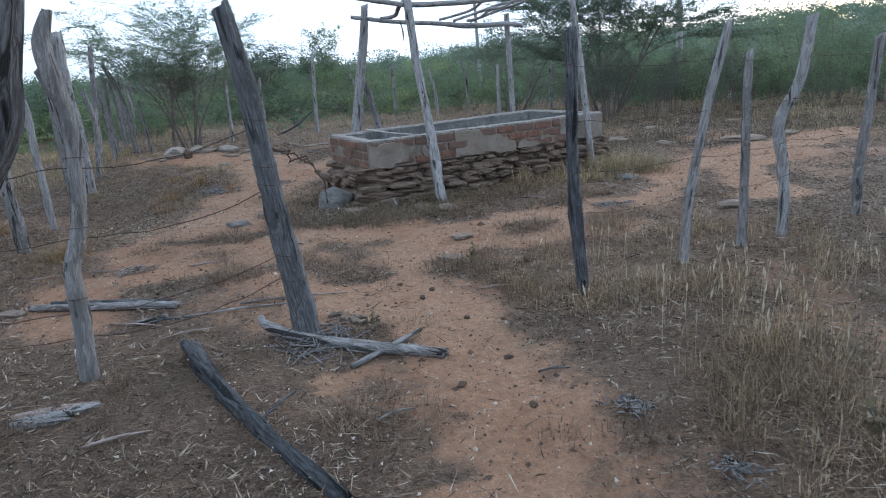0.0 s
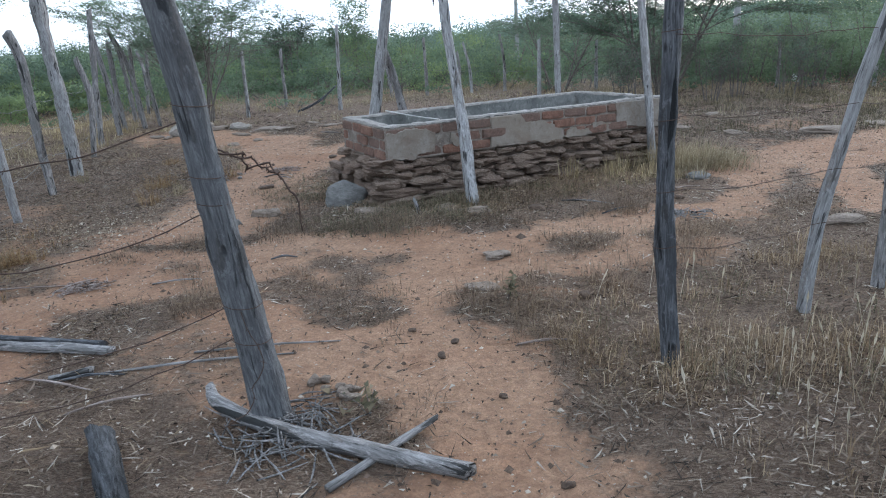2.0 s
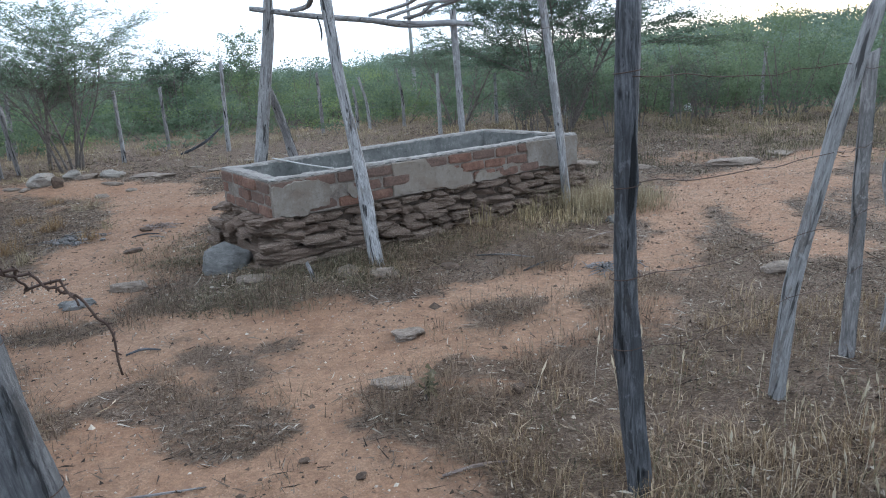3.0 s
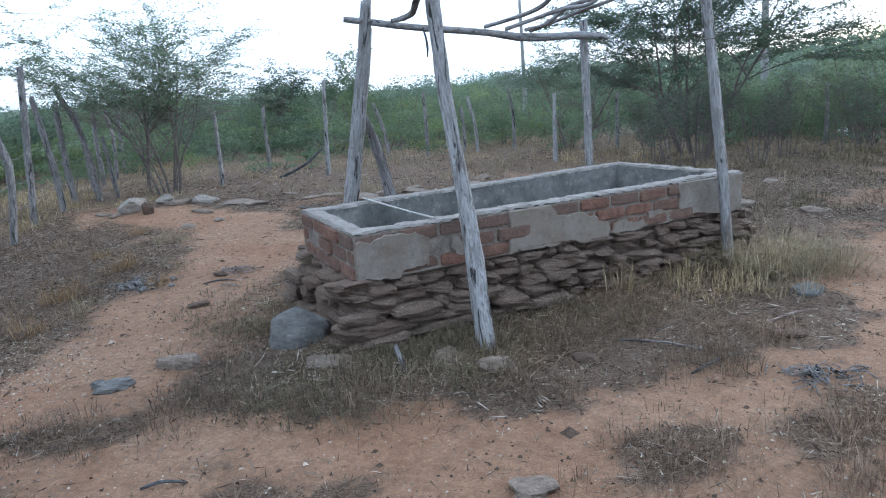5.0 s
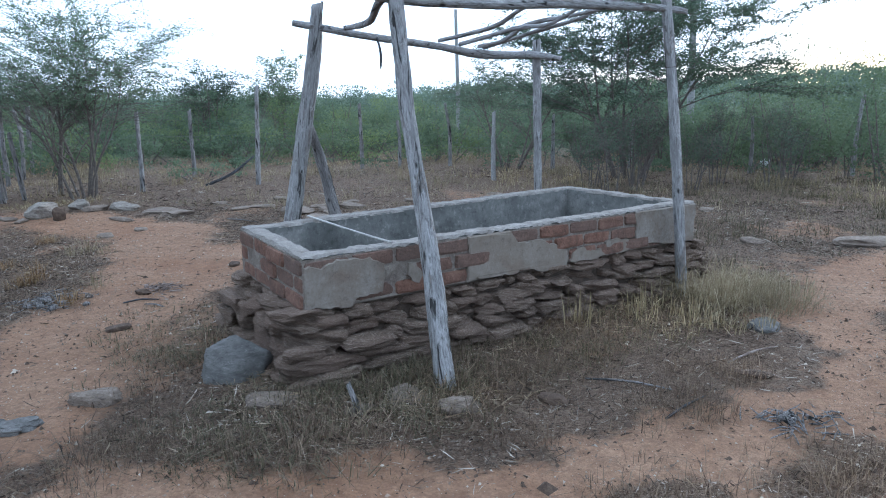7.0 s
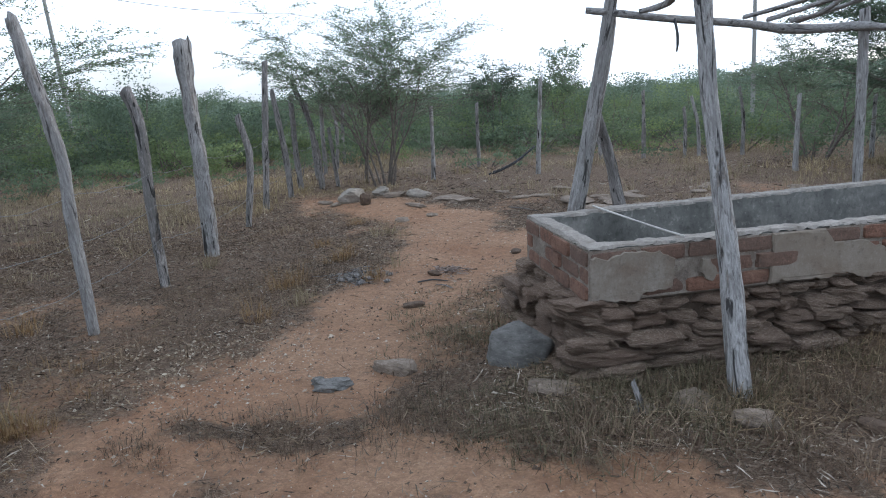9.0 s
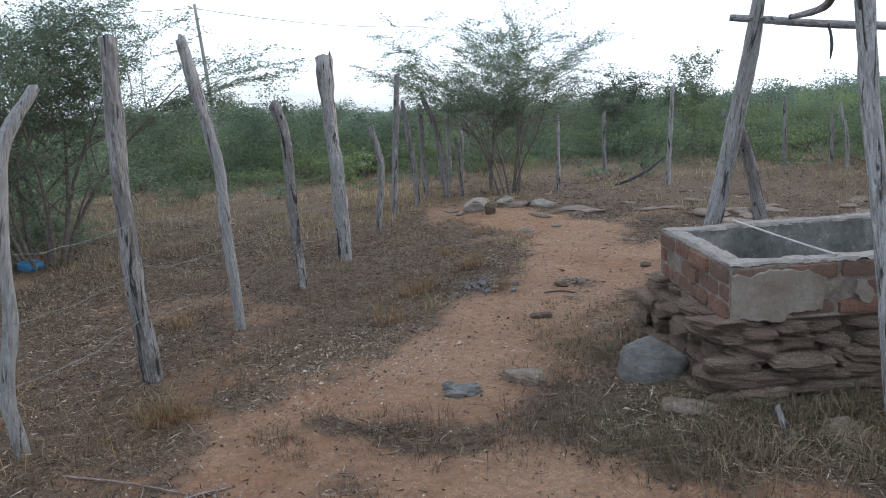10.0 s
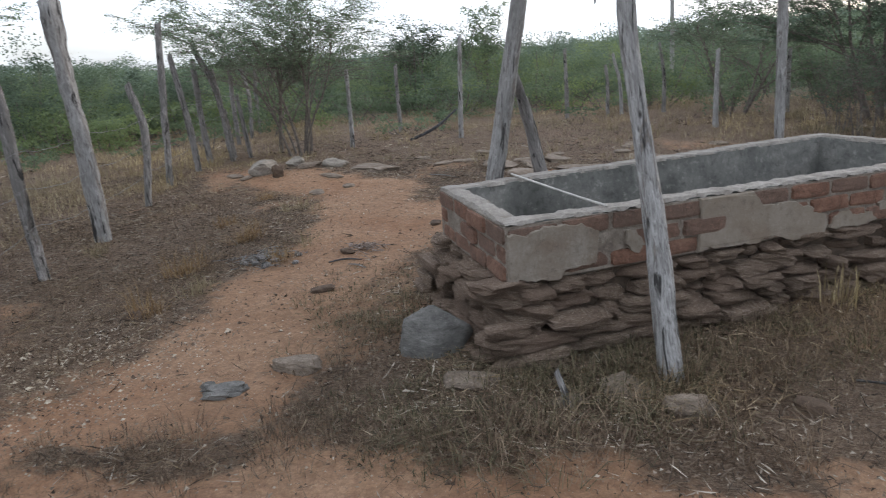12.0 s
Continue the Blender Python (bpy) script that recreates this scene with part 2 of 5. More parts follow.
brush_mat = blades("thorn_scrub_leaves", [(0.0, (0.15, 0.202, 0.126)), (0.5, (0.165, 0.22, 0.136)), (1.0, (0.18, 0.238, 0.148))], 0.8, 0.5)
light_brush_mat = blades("fresh_scrub_leaves", [(0.0, (0.195, 0.255, 0.115)), (0.5, (0.21, 0.27, 0.125)), (1.0, (0.225, 0.29, 0.135))], 0.8, 0.5)
# distance haze is put into this leaf colour: paler and bluer green
hazy_hill_mat = blades("hazy_hill_canopy", [(0.0, (0.19, 0.245, 0.195)), (0.5, (0.205, 0.265, 0.21)), (1.0, (0.22, 0.285, 0.225))], 0.9, 0.5)
bark_mat = speckled("grey_brown_bark", [(0.10, 0.082, 0.07), (0.18, 0.152, 0.132), (0.28, 0.245, 0.215)], 25, 0.7)


def plain(name, colour, rough=0.6, metal=0.0):
    s = Shader(name, rough)
    s.p.inputs["Metallic"].default_value = metal
    tone = s.span(s.noise(s.co, 40, 4), 0.3, 0.7)
    return s.done(s.mix(tone, colour, tuple(0.6 * c for c in colour)))


wire_mat = plain("galvanised_wire", (0.24, 0.235, 0.23), 0.5, 0.6)
rust_mat = plain("rusty_wire", (0.10, 0.065, 0.05), 0.8, 0.3)
concrete_mat = plain("pole_concrete", (0.33, 0.32, 0.30), 0.9)
rope_mat = plain("pale_rope", (0.50, 0.47, 0.43), 0.9)
white_mat = plain("white_plastic", (0.75, 0.75, 0.75), 0.5)
blue_mat = plain("blue_plastic", (0.05, 0.17, 0.30), 0.5)


# ---------------------------------------------------------------- mesh makers
def mesh(name, verts, faces, material, parent=None, label="", shade=True, at=(0, 0, 0)):
    me = bpy.data.meshes.new(name)
    me.from_pydata([tuple(map(float, v)) for v in verts], [], [tuple(f) for f in faces])
    me.materials.append(material)
    if shade:
        me.polygons.foreach_set("use_smooth", [True] * len(me.polygons))
    ob = new(name, me)
    ob.location = at
    if parent is not None:
        ob.parent = parent
    if label:
        ob["label"] = label
    return ob


def quads_mesh(name, quad_verts, material, kind_label, category, parent=None, normals=None):
    """Thousands of loose quads or triangles as one object. quad_verts: (n, 3 or 4, 3)."""
    q = np.asarray(quad_verts, np.float32)
    n, k = q.shape[:2]
    me = bpy.data.meshes.new(name)
    me.vertices.add(k * n)
    me.vertices.foreach_set("co", q.reshape(-1))
    me.loops.add(k * n)
    me.loops.foreach_set("vertex_index", np.arange(k * n, dtype=np.int32))
    me.polygons.add(n)
    me.polygons.foreach_set("loop_start", np.arange(0, k * n, k, dtype=np.int32))
    me.update(calc_edges=True)
    if normals is not None:
        me.normals_split_custom_set_from_vertices(np.repeat(normals, k, axis=0).tolist())
    me.materials.append(material)
    ob = new(name, me)
    if parent is not None:
        ob.parent = parent
    else:
        tagged(ob, kind_label, category, kind="stuff")
    return ob


def empty(name, at, label, category, group=""):
    ob = new(name)
    ob.location = at
    return tagged(ob, label, category, group)


def curve_through(pts, n):
    """n points along a smooth curve through pts."""
    p = np.array(pts, float)
    p = np.vstack([2 * p[0] - p[1], p, 2 * p[-1] - p[-2]])
    out = []
    for q in np.linspace(0, len(p) - 3 - 1e-6, n):
        i, f = int(q), q - int(q)
        a, b, c, d = p[i], p[i + 1], p[i + 2], p[i + 3]
        out.append(0.5 * (2 * b + (c - a) * f + (2 * a - 5 * b + 4 * c - d) * f * f + (3 * b - a - 3 * c + d) * f ** 3))
    return np.array(out)


def tube(pts, radii, sides=8, rings=10, rough=0.0, seed=0, slant=0.0):
    """A rounded limb along pts; rough flutes and swells it. Returns verts, faces."""
    rng = np.random.default_rng(seed)
    c = curve_through(pts, rings)
    rad = np.interp(np.linspace(0, 1, rings), np.linspace(0, 1, len(radii)), radii)
    ph = rng.uniform(0, 6.28, 4)
    t = np.gradient(c, axis=0)
    t /= np.linalg.norm(t, axis=1)[:, None] + 1e-9
    ref = np.array([0.31, 0.95, 0.02]) if abs(t[0][2]) > 0.6 else np.array([0.05, 0.1, 1.0])
    verts, faces = [], []
    run = np.concatenate([[0], np.cumsum(np.linalg.norm(np.diff(c, axis=0), axis=1))])
    off = 7.3 * seed % 83
    for i in range(rings):
        x = np.cross(ref, t[i])
        x /= np.linalg.norm(x)
        y = np.cross(t[i], x)
        drop = run[i]
        u = 4.0 * i / rings
        for k in range(sides):
            a = 2 * math.pi * k / sides
            ca, sa = math.cos(a), math.sin(a)
            lump = 0.0
            if rough > 0.02:
                lump = 1.5 * noise.noise(Vector((ca, sa, 4.0 * drop + off))) + 1.1 * noise.noise(Vector((2.6 * ca, 2.6 * sa, 11.0 * drop + off)))
            r = rad[i] * (1 + rough * (0.7 * math.cos(2 * a + ph[0] + 0.5 * u) + 0.6 * math.cos(3 * a + ph[1] + u) + 0.5 * math.cos(5 * a + ph[2] - u) + lump))
            lift = slant * rad[i] * (ca + 1.6 * noise.noise(Vector((2.2 * ca, 2.2 * sa, off)))) if i == rings - 1 else 0
            verts.append(c[i] + r * (math.cos(a) * x + math.sin(a) * y) + lift * t[i])
    for i in range(rings - 1):
        for k in range(sides):
            a, b = i * sides + k, i * sides + (k + 1) % sides
            faces.append((a, b, b + sides, a + sides))
    faces.append(tuple(range(sides - 1, -1, -1)))
    faces.append(tuple(range((rings - 1) * sides, rings * sides)))
    return np.array(verts), faces


def joined(parts):
    verts, faces, base = [], [], 0
    for v, f in parts:
        verts.append(np.asarray(v, float).reshape(-1, 3))
        faces += [tuple(i + base for i in q) for q in f]
        base += len(verts[-1])
    return np.vstack(verts), faces


def stone(w, d, h, seed, power=3.2, rough=0.1, cuts=2, facets=0):
    """A worn stone about w x d x h, centred. Returns verts, faces."""
    bm = bmesh.new()
    bmesh.ops.create_cube(bm, size=2)
    bmesh.ops.subdivide_edges(bm, edges=bm.edges[:], cuts=cuts, use_grid_fill=True)
    off = Vector((seed * 3.17 % 91, seed * 1.71 % 67, seed * 0.93 % 53))
    pick = np.random.default_rng(seed)
    planes = [(Vector(pick.normal(0, 1, 3)).normalized(), pick.uniform(0.62, 0.95)) for _ in range(facets)]
    for v in bm.verts:
        n = sum(abs(c) ** power for c in v.co) ** (1 / power)
        q = v.co / n
        k = 1 + rough * 2.2 * noise.noise(q * 1.3 + off) + rough * noise.noise(q * 3.5 + off)
        for side, reach in planes:
            q = q - side * max(0.0, q.dot(side) - reach)
        v.co = Vector((q.x * w / 2, q.y * d / 2, q.z * h / 2)) * k
    verts = np.array([v.co[:] for v in bm.verts])
    bm.verts.index_update()
    faces = [tuple(v.index for v in f.verts) for f in bm.faces]
    bm.free()
    return verts, faces


def turned(v, yaw=0.0, pitch=0.0, roll=0.0):
    m = np.array(Euler((radians(pitch), radians(roll), radians(yaw))).to_matrix())
    return np.asarray(v) @ m.T


# ---------------------------------------------------------------- lie of the land
def value_noise(x, y, scale, seed):
    """Smooth random field over arrays, about -1 to 1."""
    x, y = np.asarray(x, float) * scale, np.asarray(y, float) * scale
    ix, iy = np.floor(x), np.floor(y)
    fx, fy = x - ix, y - iy
    fx, fy = fx * fx * (3 - 2 * fx), fy * fy * (3 - 2 * fy)

    def h(a, b):
        k = np.sin(a * 127.1 + b * 311.7 + seed * 74.7) * 43758.5453
        return 2 * (k - np.floor(k)) - 1

    return (h(ix, iy) * (1 - fx) + h(ix + 1, iy) * fx) * (1 - fy) + (h(ix, iy + 1) * (1 - fx) + h(ix + 1, iy + 1) * fx) * fy


def ground(x, y):
    """Height of the ground: falling a little to the long fence, falling away beyond the far one, with a ridge on the horizon."""
    x, y = np.asarray(x, float), np.asarray(y, float)
    z = -0.05 * np.clip((-1.5 - x) / 2, 0, 1)
    z = z + 0.06 * np.exp(-((x + 4.2) / 1.5) ** 2 - ((y - 13.2) / 0.9) ** 2)
    r = np.hypot(x, y - 4)
    z = z - 0.03 * np.clip(r - 14, 0, 42)
    az = np.degrees(np.arctan2(x, y))
    el = np.interp(az, [-180, -60, -42, -30, -8, 0, 6, 13, 25, 37, 60, 180], [0.2, 0.4, 0.1, -0.5, -0.5, 0.0, 0.75, 1.15, 1.5, 2.0, 2.2, 0.2])
    ridge = 1.5 + 150 * np.tan(np.radians(el)) - 2.2
    k = smooth01(50, 150, r)
    z = z * (1 - k) + ridge * k
    near = 1 - smooth01(14, 25, r)
    return z + near * (0.02 * value_noise(x, y, 1.1, 1) + 0.009 * value_noise(x, y, 4.3, 2) + 0.004 * value_noise(x, y, 13, 3))


TRACKS = [([(0.15, -3), (0.15, 1.5), (0.2, 2.6), (0.05, 3.6), (-0.28, 4.5), (-0.3, 5.3), (-0.1, 6.1)], 0.42),
          ([(-0.9, 3.0), (-0.6, 4.4), (-1.2, 5.3), (-1.6, 6.3), (-0.6, 6.2), (0.5, 6.15), (1.3, 6.3)], 0.42),
          ([(-1.3, 6.2), (-2.1, 6.8), (-2.25, 8.1), (-2.15, 9.5), (-2.5, 11.0), (-3.5, 12.3), (-5.0, 12.8)], 0.55),
          ([(-2.5, 5.6), (-2.6, 6.6), (-2.5, 7.6)], 0.4), ([(-2.4, 4.2), (-2.7, 5.2), (-1.4, 5.6)], 0.3),
          ([(-1.9, 9.4), (-1.7, 11.2), (-0.9, 12.4)], 0.3),
          ([(1.0, 6.3), (1.9, 7.0), (2.6, 8.0), (3.2, 8.9), (4.3, 9.7), (6.5, 11)], 0.38), ([(3.3, 6.8), (3.6, 8.4), (5, 9.2)], 0.3),
          ([(0.2, 5.5), (0.8, 5.65), (1.4, 6.0)], 0.32)]


# strips of low growth and litter: two ends and a half width
OVERGROWN = [((-1.2, 7.0), (0.0, 6.85), 0.4), ((0.0, 6.85), (1.15, 7.2), 0.33), ((1.15, 7.2), (2.0, 7.6), 0.42), ((1.4, 6.15), (1.75, 6.45), 0.2), ((0.7, 6.02), (0.9, 6.12), 0.14), ((0.05, 4.95), (0.8, 4.4), 0.2), ((0.4, 5.35), (0.95, 5.15), 0.1), ((-1.15, 5.3), (-0.6, 4.85), 0.2), ((-1.75, 5.1), (-1.45, 5.08), 0.12), ((-1.24, 3.50), (-0.57, 3.62), 0.3), ((-1.24, 3.50), (-0.63, 2.79), 0.25), ((-2.6, 2.3), (-0.75, 2.5), 0.6), ((-2.3, 3.3), (-0.9, 3.4), 0.4), ((-2.5, 6.32), (-2.1, 6.38), 0.1), ((-2.1, 6.38), (-1.75, 6.46), 0.13)]


def bare(x, y):
    """1 on trodden sand, 0 where litter and grass cover the ground."""
    x, y = np.asarray(x, float), np.asarray(y, float)
    d = np.full(x.shape, 9.0)
    for pts, width in TRACKS:
        c = curve_through([(*p, 0) for p in pts], 6 * len(pts))[:, :2]
        for a, b in zip(c[:-1], c[1:]):
            ab = b - a
            k = np.clip(((x - a[0]) * ab[0] + (y - a[1]) * ab[1]) / (ab @ ab + 1e-9), 0, 1)
            d = np.minimum(d, np.hypot(x - a[0] - k * ab[0], y - a[1] - k * ab[1]) / width)
    cover = np.zeros(x.shape)
    for (ax, ay), (bx, by), w in OVERGROWN:
        k = np.clip(((x - ax) * (bx - ax) + (y - ay) * (by - ay)) / ((bx - ax) ** 2 + (by - ay) ** 2), 0, 1)
        g = np.hypot(x - ax - k * (bx - ax), y - ay - k * (by - ay)) / w + 0.45 * value_noise(x, y, 2.6, 45) + 0.4 * value_noise(x, y, 7.0, 46)
        cover = np.maximum(cover, smooth01(1.3, 0.75, g))
    blot = 0.55 * smooth01(0.25, 0.7, value_noise(x, y, 0.9, 41) + 0.4 * value_noise(x, y, 3.1, 42)) * smooth01(14, 10, np.hypot(x, y - 4))
    return (1 - 0.78 * cover) * (blot + (1 - blot) * (1 - smooth01(0.55, 1.65, d + 0.35 * value_noise(x, y, 1.9, 5) + 0.25 * value_noise(x, y, 5.3, 6) + 0.15 * value_noise(x, y, 13, 7))))


def graded(lo, hi, step, far_lo, far_hi):
    core = np.arange(lo, hi + step / 2, step)
    left, right, s, v = [], [], step, lo
    while v > far_lo:
        s *= 1.18
        v -= s
        left.append(v)
    s, v = step, hi
    while v < far_hi:
        s *= 1.18
        v += s
        right.append(v)
    return np.concatenate([left[::-1], core, right])


gx, gy = graded(-7.5, 5.5, 0.06, -900, 900), graded(0.5, 13.5, 0.06, -900, 900)
GX, GY = np.meshgrid(gx, gy)
GZ = ground(GX, GY)
nx, ny = len(gx), len(gy)
idx = np.arange(nx * ny).reshape(ny, nx)
gq = np.stack([idx[:-1, :-1], idx[:-1, 1:], idx[1:, 1:], idx[1:, :-1]], -1).reshape(-1, 4)
gme = bpy.data.meshes.new("ground")
gme.vertices.add(nx * ny)
gme.vertices.foreach_set("co", np.stack([GX, GY, GZ], -1).astype(np.float32).reshape(-1))
gme.loops.add(gq.size)
gme.loops.foreach_set("vertex_index", gq.astype(np.int32).reshape(-1))
gme.polygons.add(len(gq))
gme.polygons.foreach_set("loop_start", np.arange(0, gq.size, 4, dtype=np.int32))
gme.update(calc_edges=True)
gme.polygons.foreach_set("use_smooth", np.ones(len(gq), bool))
la = gme.attributes.new("litter", "FLOAT", "POINT")
la.data.foreach_set("value", (1 - bare(GX, GY)).astype(np.float32).reshape(-1))
ua = gme.attributes.new("undergrowth", "FLOAT", "POINT")
ua.data.foreach_set("value", smooth01(18, 30, np.hypot(GX, GY - 4) + 3 * value_noise(GX, GY, 0.3, 51)).astype(np.float32).reshape(-1))
gme.materials.append(soil_mat)
ground_ob = tagged(new("ground", gme), "reddish sandy soil with trodden tracks and dry leaf litter", "ground", kind="structure")


def gz(x, y):
    return float(ground(x, y))


# ---------------------------------------------------------------- the stone water trough
CORNERS = [np.array(c) for c in ((-0.725, 7.385), (2.16, 9.20), (1.36, 10.25), (-1.25, 8.33))]
RIM, BRICK_FOOT, WALL = 0.69, 0.385, 0.115
trough = empty("water_trough", (*CORNERS[0], 0), "long old water trough of field stone and brick with flaking plaster", "trough")
T0 = np.array([*CORNERS[0], 0.0])
rng = np.random.default_rng(11)


def in_edge(i, a, out, z):
    """A point a metres along side i, out metres out from it, at height z, seen from the trough's corner."""
    p, q = CORNERS[i], CORNERS[(i + 1) % 4]
    d = (q - p) / np.linalg.norm(q - p)
    n = np.array([d[1], -d[0]])
    xy = p + a * d + out * n
    return np.array([xy[0], xy[1], z]) - T0


def edge_yaw(i):
    p, q = CORNERS[i], CORNERS[(i + 1) % 4]
    return math.degrees(math.atan2(q[1] - p[1], q[0] - p[0]))


def edge_len(i):
    return float(np.linalg.norm(CORNERS[(i + 1) % 4] - CORNERS[i]))


def inset(dist):
    """The trough's outline moved in by dist."""
    out = []
    for i in range(4):
        p = CORNERS[i]
        d0 = (p - CORNERS[i - 1]) / np.linalg.norm(p - CORNERS[i - 1])
        d1 = (CORNERS[(i + 1) % 4] - p) / np.linalg.norm(CORNERS[(i + 1) % 4] - p)
        n0, n1 = np.array([-d0[1], d0[0]]), np.array([-d1[1], d1[0]])
        m = np.array([n0, n1])
        out.append(p + np.linalg.solve(m, np.array([dist, dist])))
    return out


def loop_solid(levels):
    """Closed skin through square loops given as (outline, z)."""
    verts, faces = [], []
    for outline, z in levels:
        verts += [(p[0] - T0[0], p[1] - T0[1], z) for p in outline]
    for k in range(len(levels) - 1):
        for i in range(4):
            a, b = 4 * k + i, 4 * k + (i + 1) % 4
            faces.append((a, b, b + 4, a + 4))
    faces.append((0, 3, 2, 1))
    n = 4 * len(levels)
    faces.append((n - 4, n - 3, n - 2, n - 1))
    return verts, faces


def lining_skin():
    """Rubble core outside, cement lining inside, with a basin floor."""
    return loop_solid([(inset(0.06), -0.05), (inset(0.06), 0.36), (inset(0.012), 0.40), (inset(0.012), RIM - 0.012), (inset(WALL), RIM - 0.012), (inset(WALL + 0.03), 0.16)])


v, f = lining_skin()
core = mesh("basin", v, f, lining_mat, trough, "stained grey cement basin lining", shade=False)


def rim_strip(i, seed):
    """The worn cement capping along one side, with a ragged outer edge."""
    r = np.random.default_rng(seed)
    L = edge_len(i)
    n = max(8, int(L / 0.028))
    verts, faces = [], []
    lo = WALL - 0.004 if i in (1, 3) else 0.0
    for k in range(n + 1):
        a = lo + (L - 2 * lo) * k / n
        top = RIM + 0.002 * r.normal() + 0.006 * noise.noise(Vector((a * 9, i, 2))) + 0.004 * math.sin(5.1 * a + seed) * math.sin(1.7 * a)
        o = 0.0 + 0.003 * r.normal() + 0.012 * noise.noise(Vector((a * 11, i, 5))) + 0.004 * math.sin(9 * a + seed)
        inn = -WALL + 0.004 * r.normal() + 0.012 * noise.noise(Vector((a * 7, i, 9)))
        for out, z in ((o, RIM - 0.016 + 0.005 * r.normal()), (o - 0.012, top), (inn + 0.012, top), (inn - 0.004, RIM - 0.02)):
            verts.append(in_edge(i, a, out, z))
    for k in range(n):
        for j in range(3):
            a = 4 * k + j
            faces.append((a, a + 4, a + 5, a + 1))
    faces.append((0, 1, 2, 3))
    faces.append((4 * n + 3, 4 * n + 2, 4 * n + 1, 4 * n))
    return verts, faces


for i in range(4):
    v, f = rim_strip(i, 40 + i)
    mesh("rim", v, f, cap_mat, trough, "worn cement capping", shade=False)


# cement plaster left on the brickwork: outlines as (along, height)
def patch(i, outline, seed, out=0.02):
    r = np.random.default_rng(seed)
    ring = []
    for (a0, z0), (a1, z1) in zip(outline, outline[1:] + outline[:1]):
        L = math.hypot(a1 - a0, z1 - z0)
        m = max(2, int(L / 0.022))
        ragged = 0.0 if max(z0, z1) > RIM - 0.03 and min(z0, z1) > RIM - 0.03 else 0.009
        if max(a0, a1) < 0.03:
            ragged = 0.003
        for k in range(m):
            t = k / m
            a, z = a0 + (a1 - a0) * t, z0 + (z1 - z0) * t
            w = 1.6 * noise.noise(Vector((a * 14, z * 14, seed))) + 0.5 * r.normal()
            ring.append((a + ragged * w * (z1 - z0) / L, min(RIM - 0.016, z - ragged * w * (a1 - a0) / L)))
    n = len(ring)
    ca, cz = sum(p[0] for p in ring) / n, sum(p[1] for p in ring) / n
    verts = [in_edge(i, a + (ca - a) * 0.02, out + 0.004 * noise.noise(Vector((a * 7, z * 7, 3))), z + (cz - z) * 0.035) for a, z in ring]
    verts += [in_edge(i, a, out - 0.008, z) for a, z in ring] + [in_edge(i, a, -0.006, z) for a, z in ring]
    faces = [tuple(q) for q in tessellate_polygon([[Vector((a, z, 0)) for a, z in ring]])]
    if faces:
        p, q, w = (np.array(ring[k]) for k in faces[0])
        if np.cross(q - p, w - p) < 0:
            faces = [f[::-1] for f in faces]
    turn = sum(ring[k][0] * ring[(k + 1) % n][1] - ring[(k + 1) % n][0] * ring[k][1] for k in range(n))
    for m in (0, n):
        for k in range(n):
            q = (k + m + n, (k + 1) % n + m + n, (k + 1) % n + m, k + m)
            faces.append(q if turn > 0 else q[::-1])
    return verts, faces


PLASTER = [(0, [(0.005, 0.63), (0.005, 0.40), (0.12, 0.385), (0.28, 0.38), (0.31, 0.42), (0.49, 0.42), (0.495, 0.59), (0.4, 0.635), (0.22, 0.655), (0.1, 0.63)]),
           (0, [(0.65, 0.5), (0.66, 0.57), (0.71, 0.57), (0.75, 0.5), (0.73, 0.44), (0.68, 0.46)]),
           (0, [(1.1, 0.672), (1.09, 0.39), (1.3, 0.39), (1.5, 0.375), (1.53, 0.41), (1.63, 0.39), (1.73, 0.36), (1.97, 0.35), (1.98, 0.42), (1.95, 0.48), (1.8, 0.55), (1.69, 0.585), (1.51, 0.59), (1.44, 0.672)]),
           (0, [(2.0, 0.39), (2.02, 0.46), (2.12, 0.48), (2.2, 0.44), (2.3, 0.45), (2.36, 0.39), (2.2, 0.38)]),
           (0, [(2.37, 0.41), (2.35, 0.49), (2.5, 0.5), (2.63, 0.47), (2.66, 0.4), (2.5, 0.385)]),
           (0, [(2.66, 0.672), (2.68, 0.55), (2.7, 0.42), (2.94, 0.4), (3.2, 0.37), (3.4, 0.37), (3.405, 0.672)]),
           (1, [(0.0, 0.672), (0.0, 0.39), (0.7, 0.37), (1.3, 0.38), (1.315, 0.672)]),
           (2, [(0.2, 0.66), (0.2, 0.4), (1.5, 0.38), (2.8, 0.4), (2.9, 0.66)])]
for k, (i, outline) in enumerate(PLASTER):
    v, f = patch(i, outline, 70 + k)
    mesh("plaster_patch", v, f, plaster_mat, trough, "grey flaking plaster", shade=False)


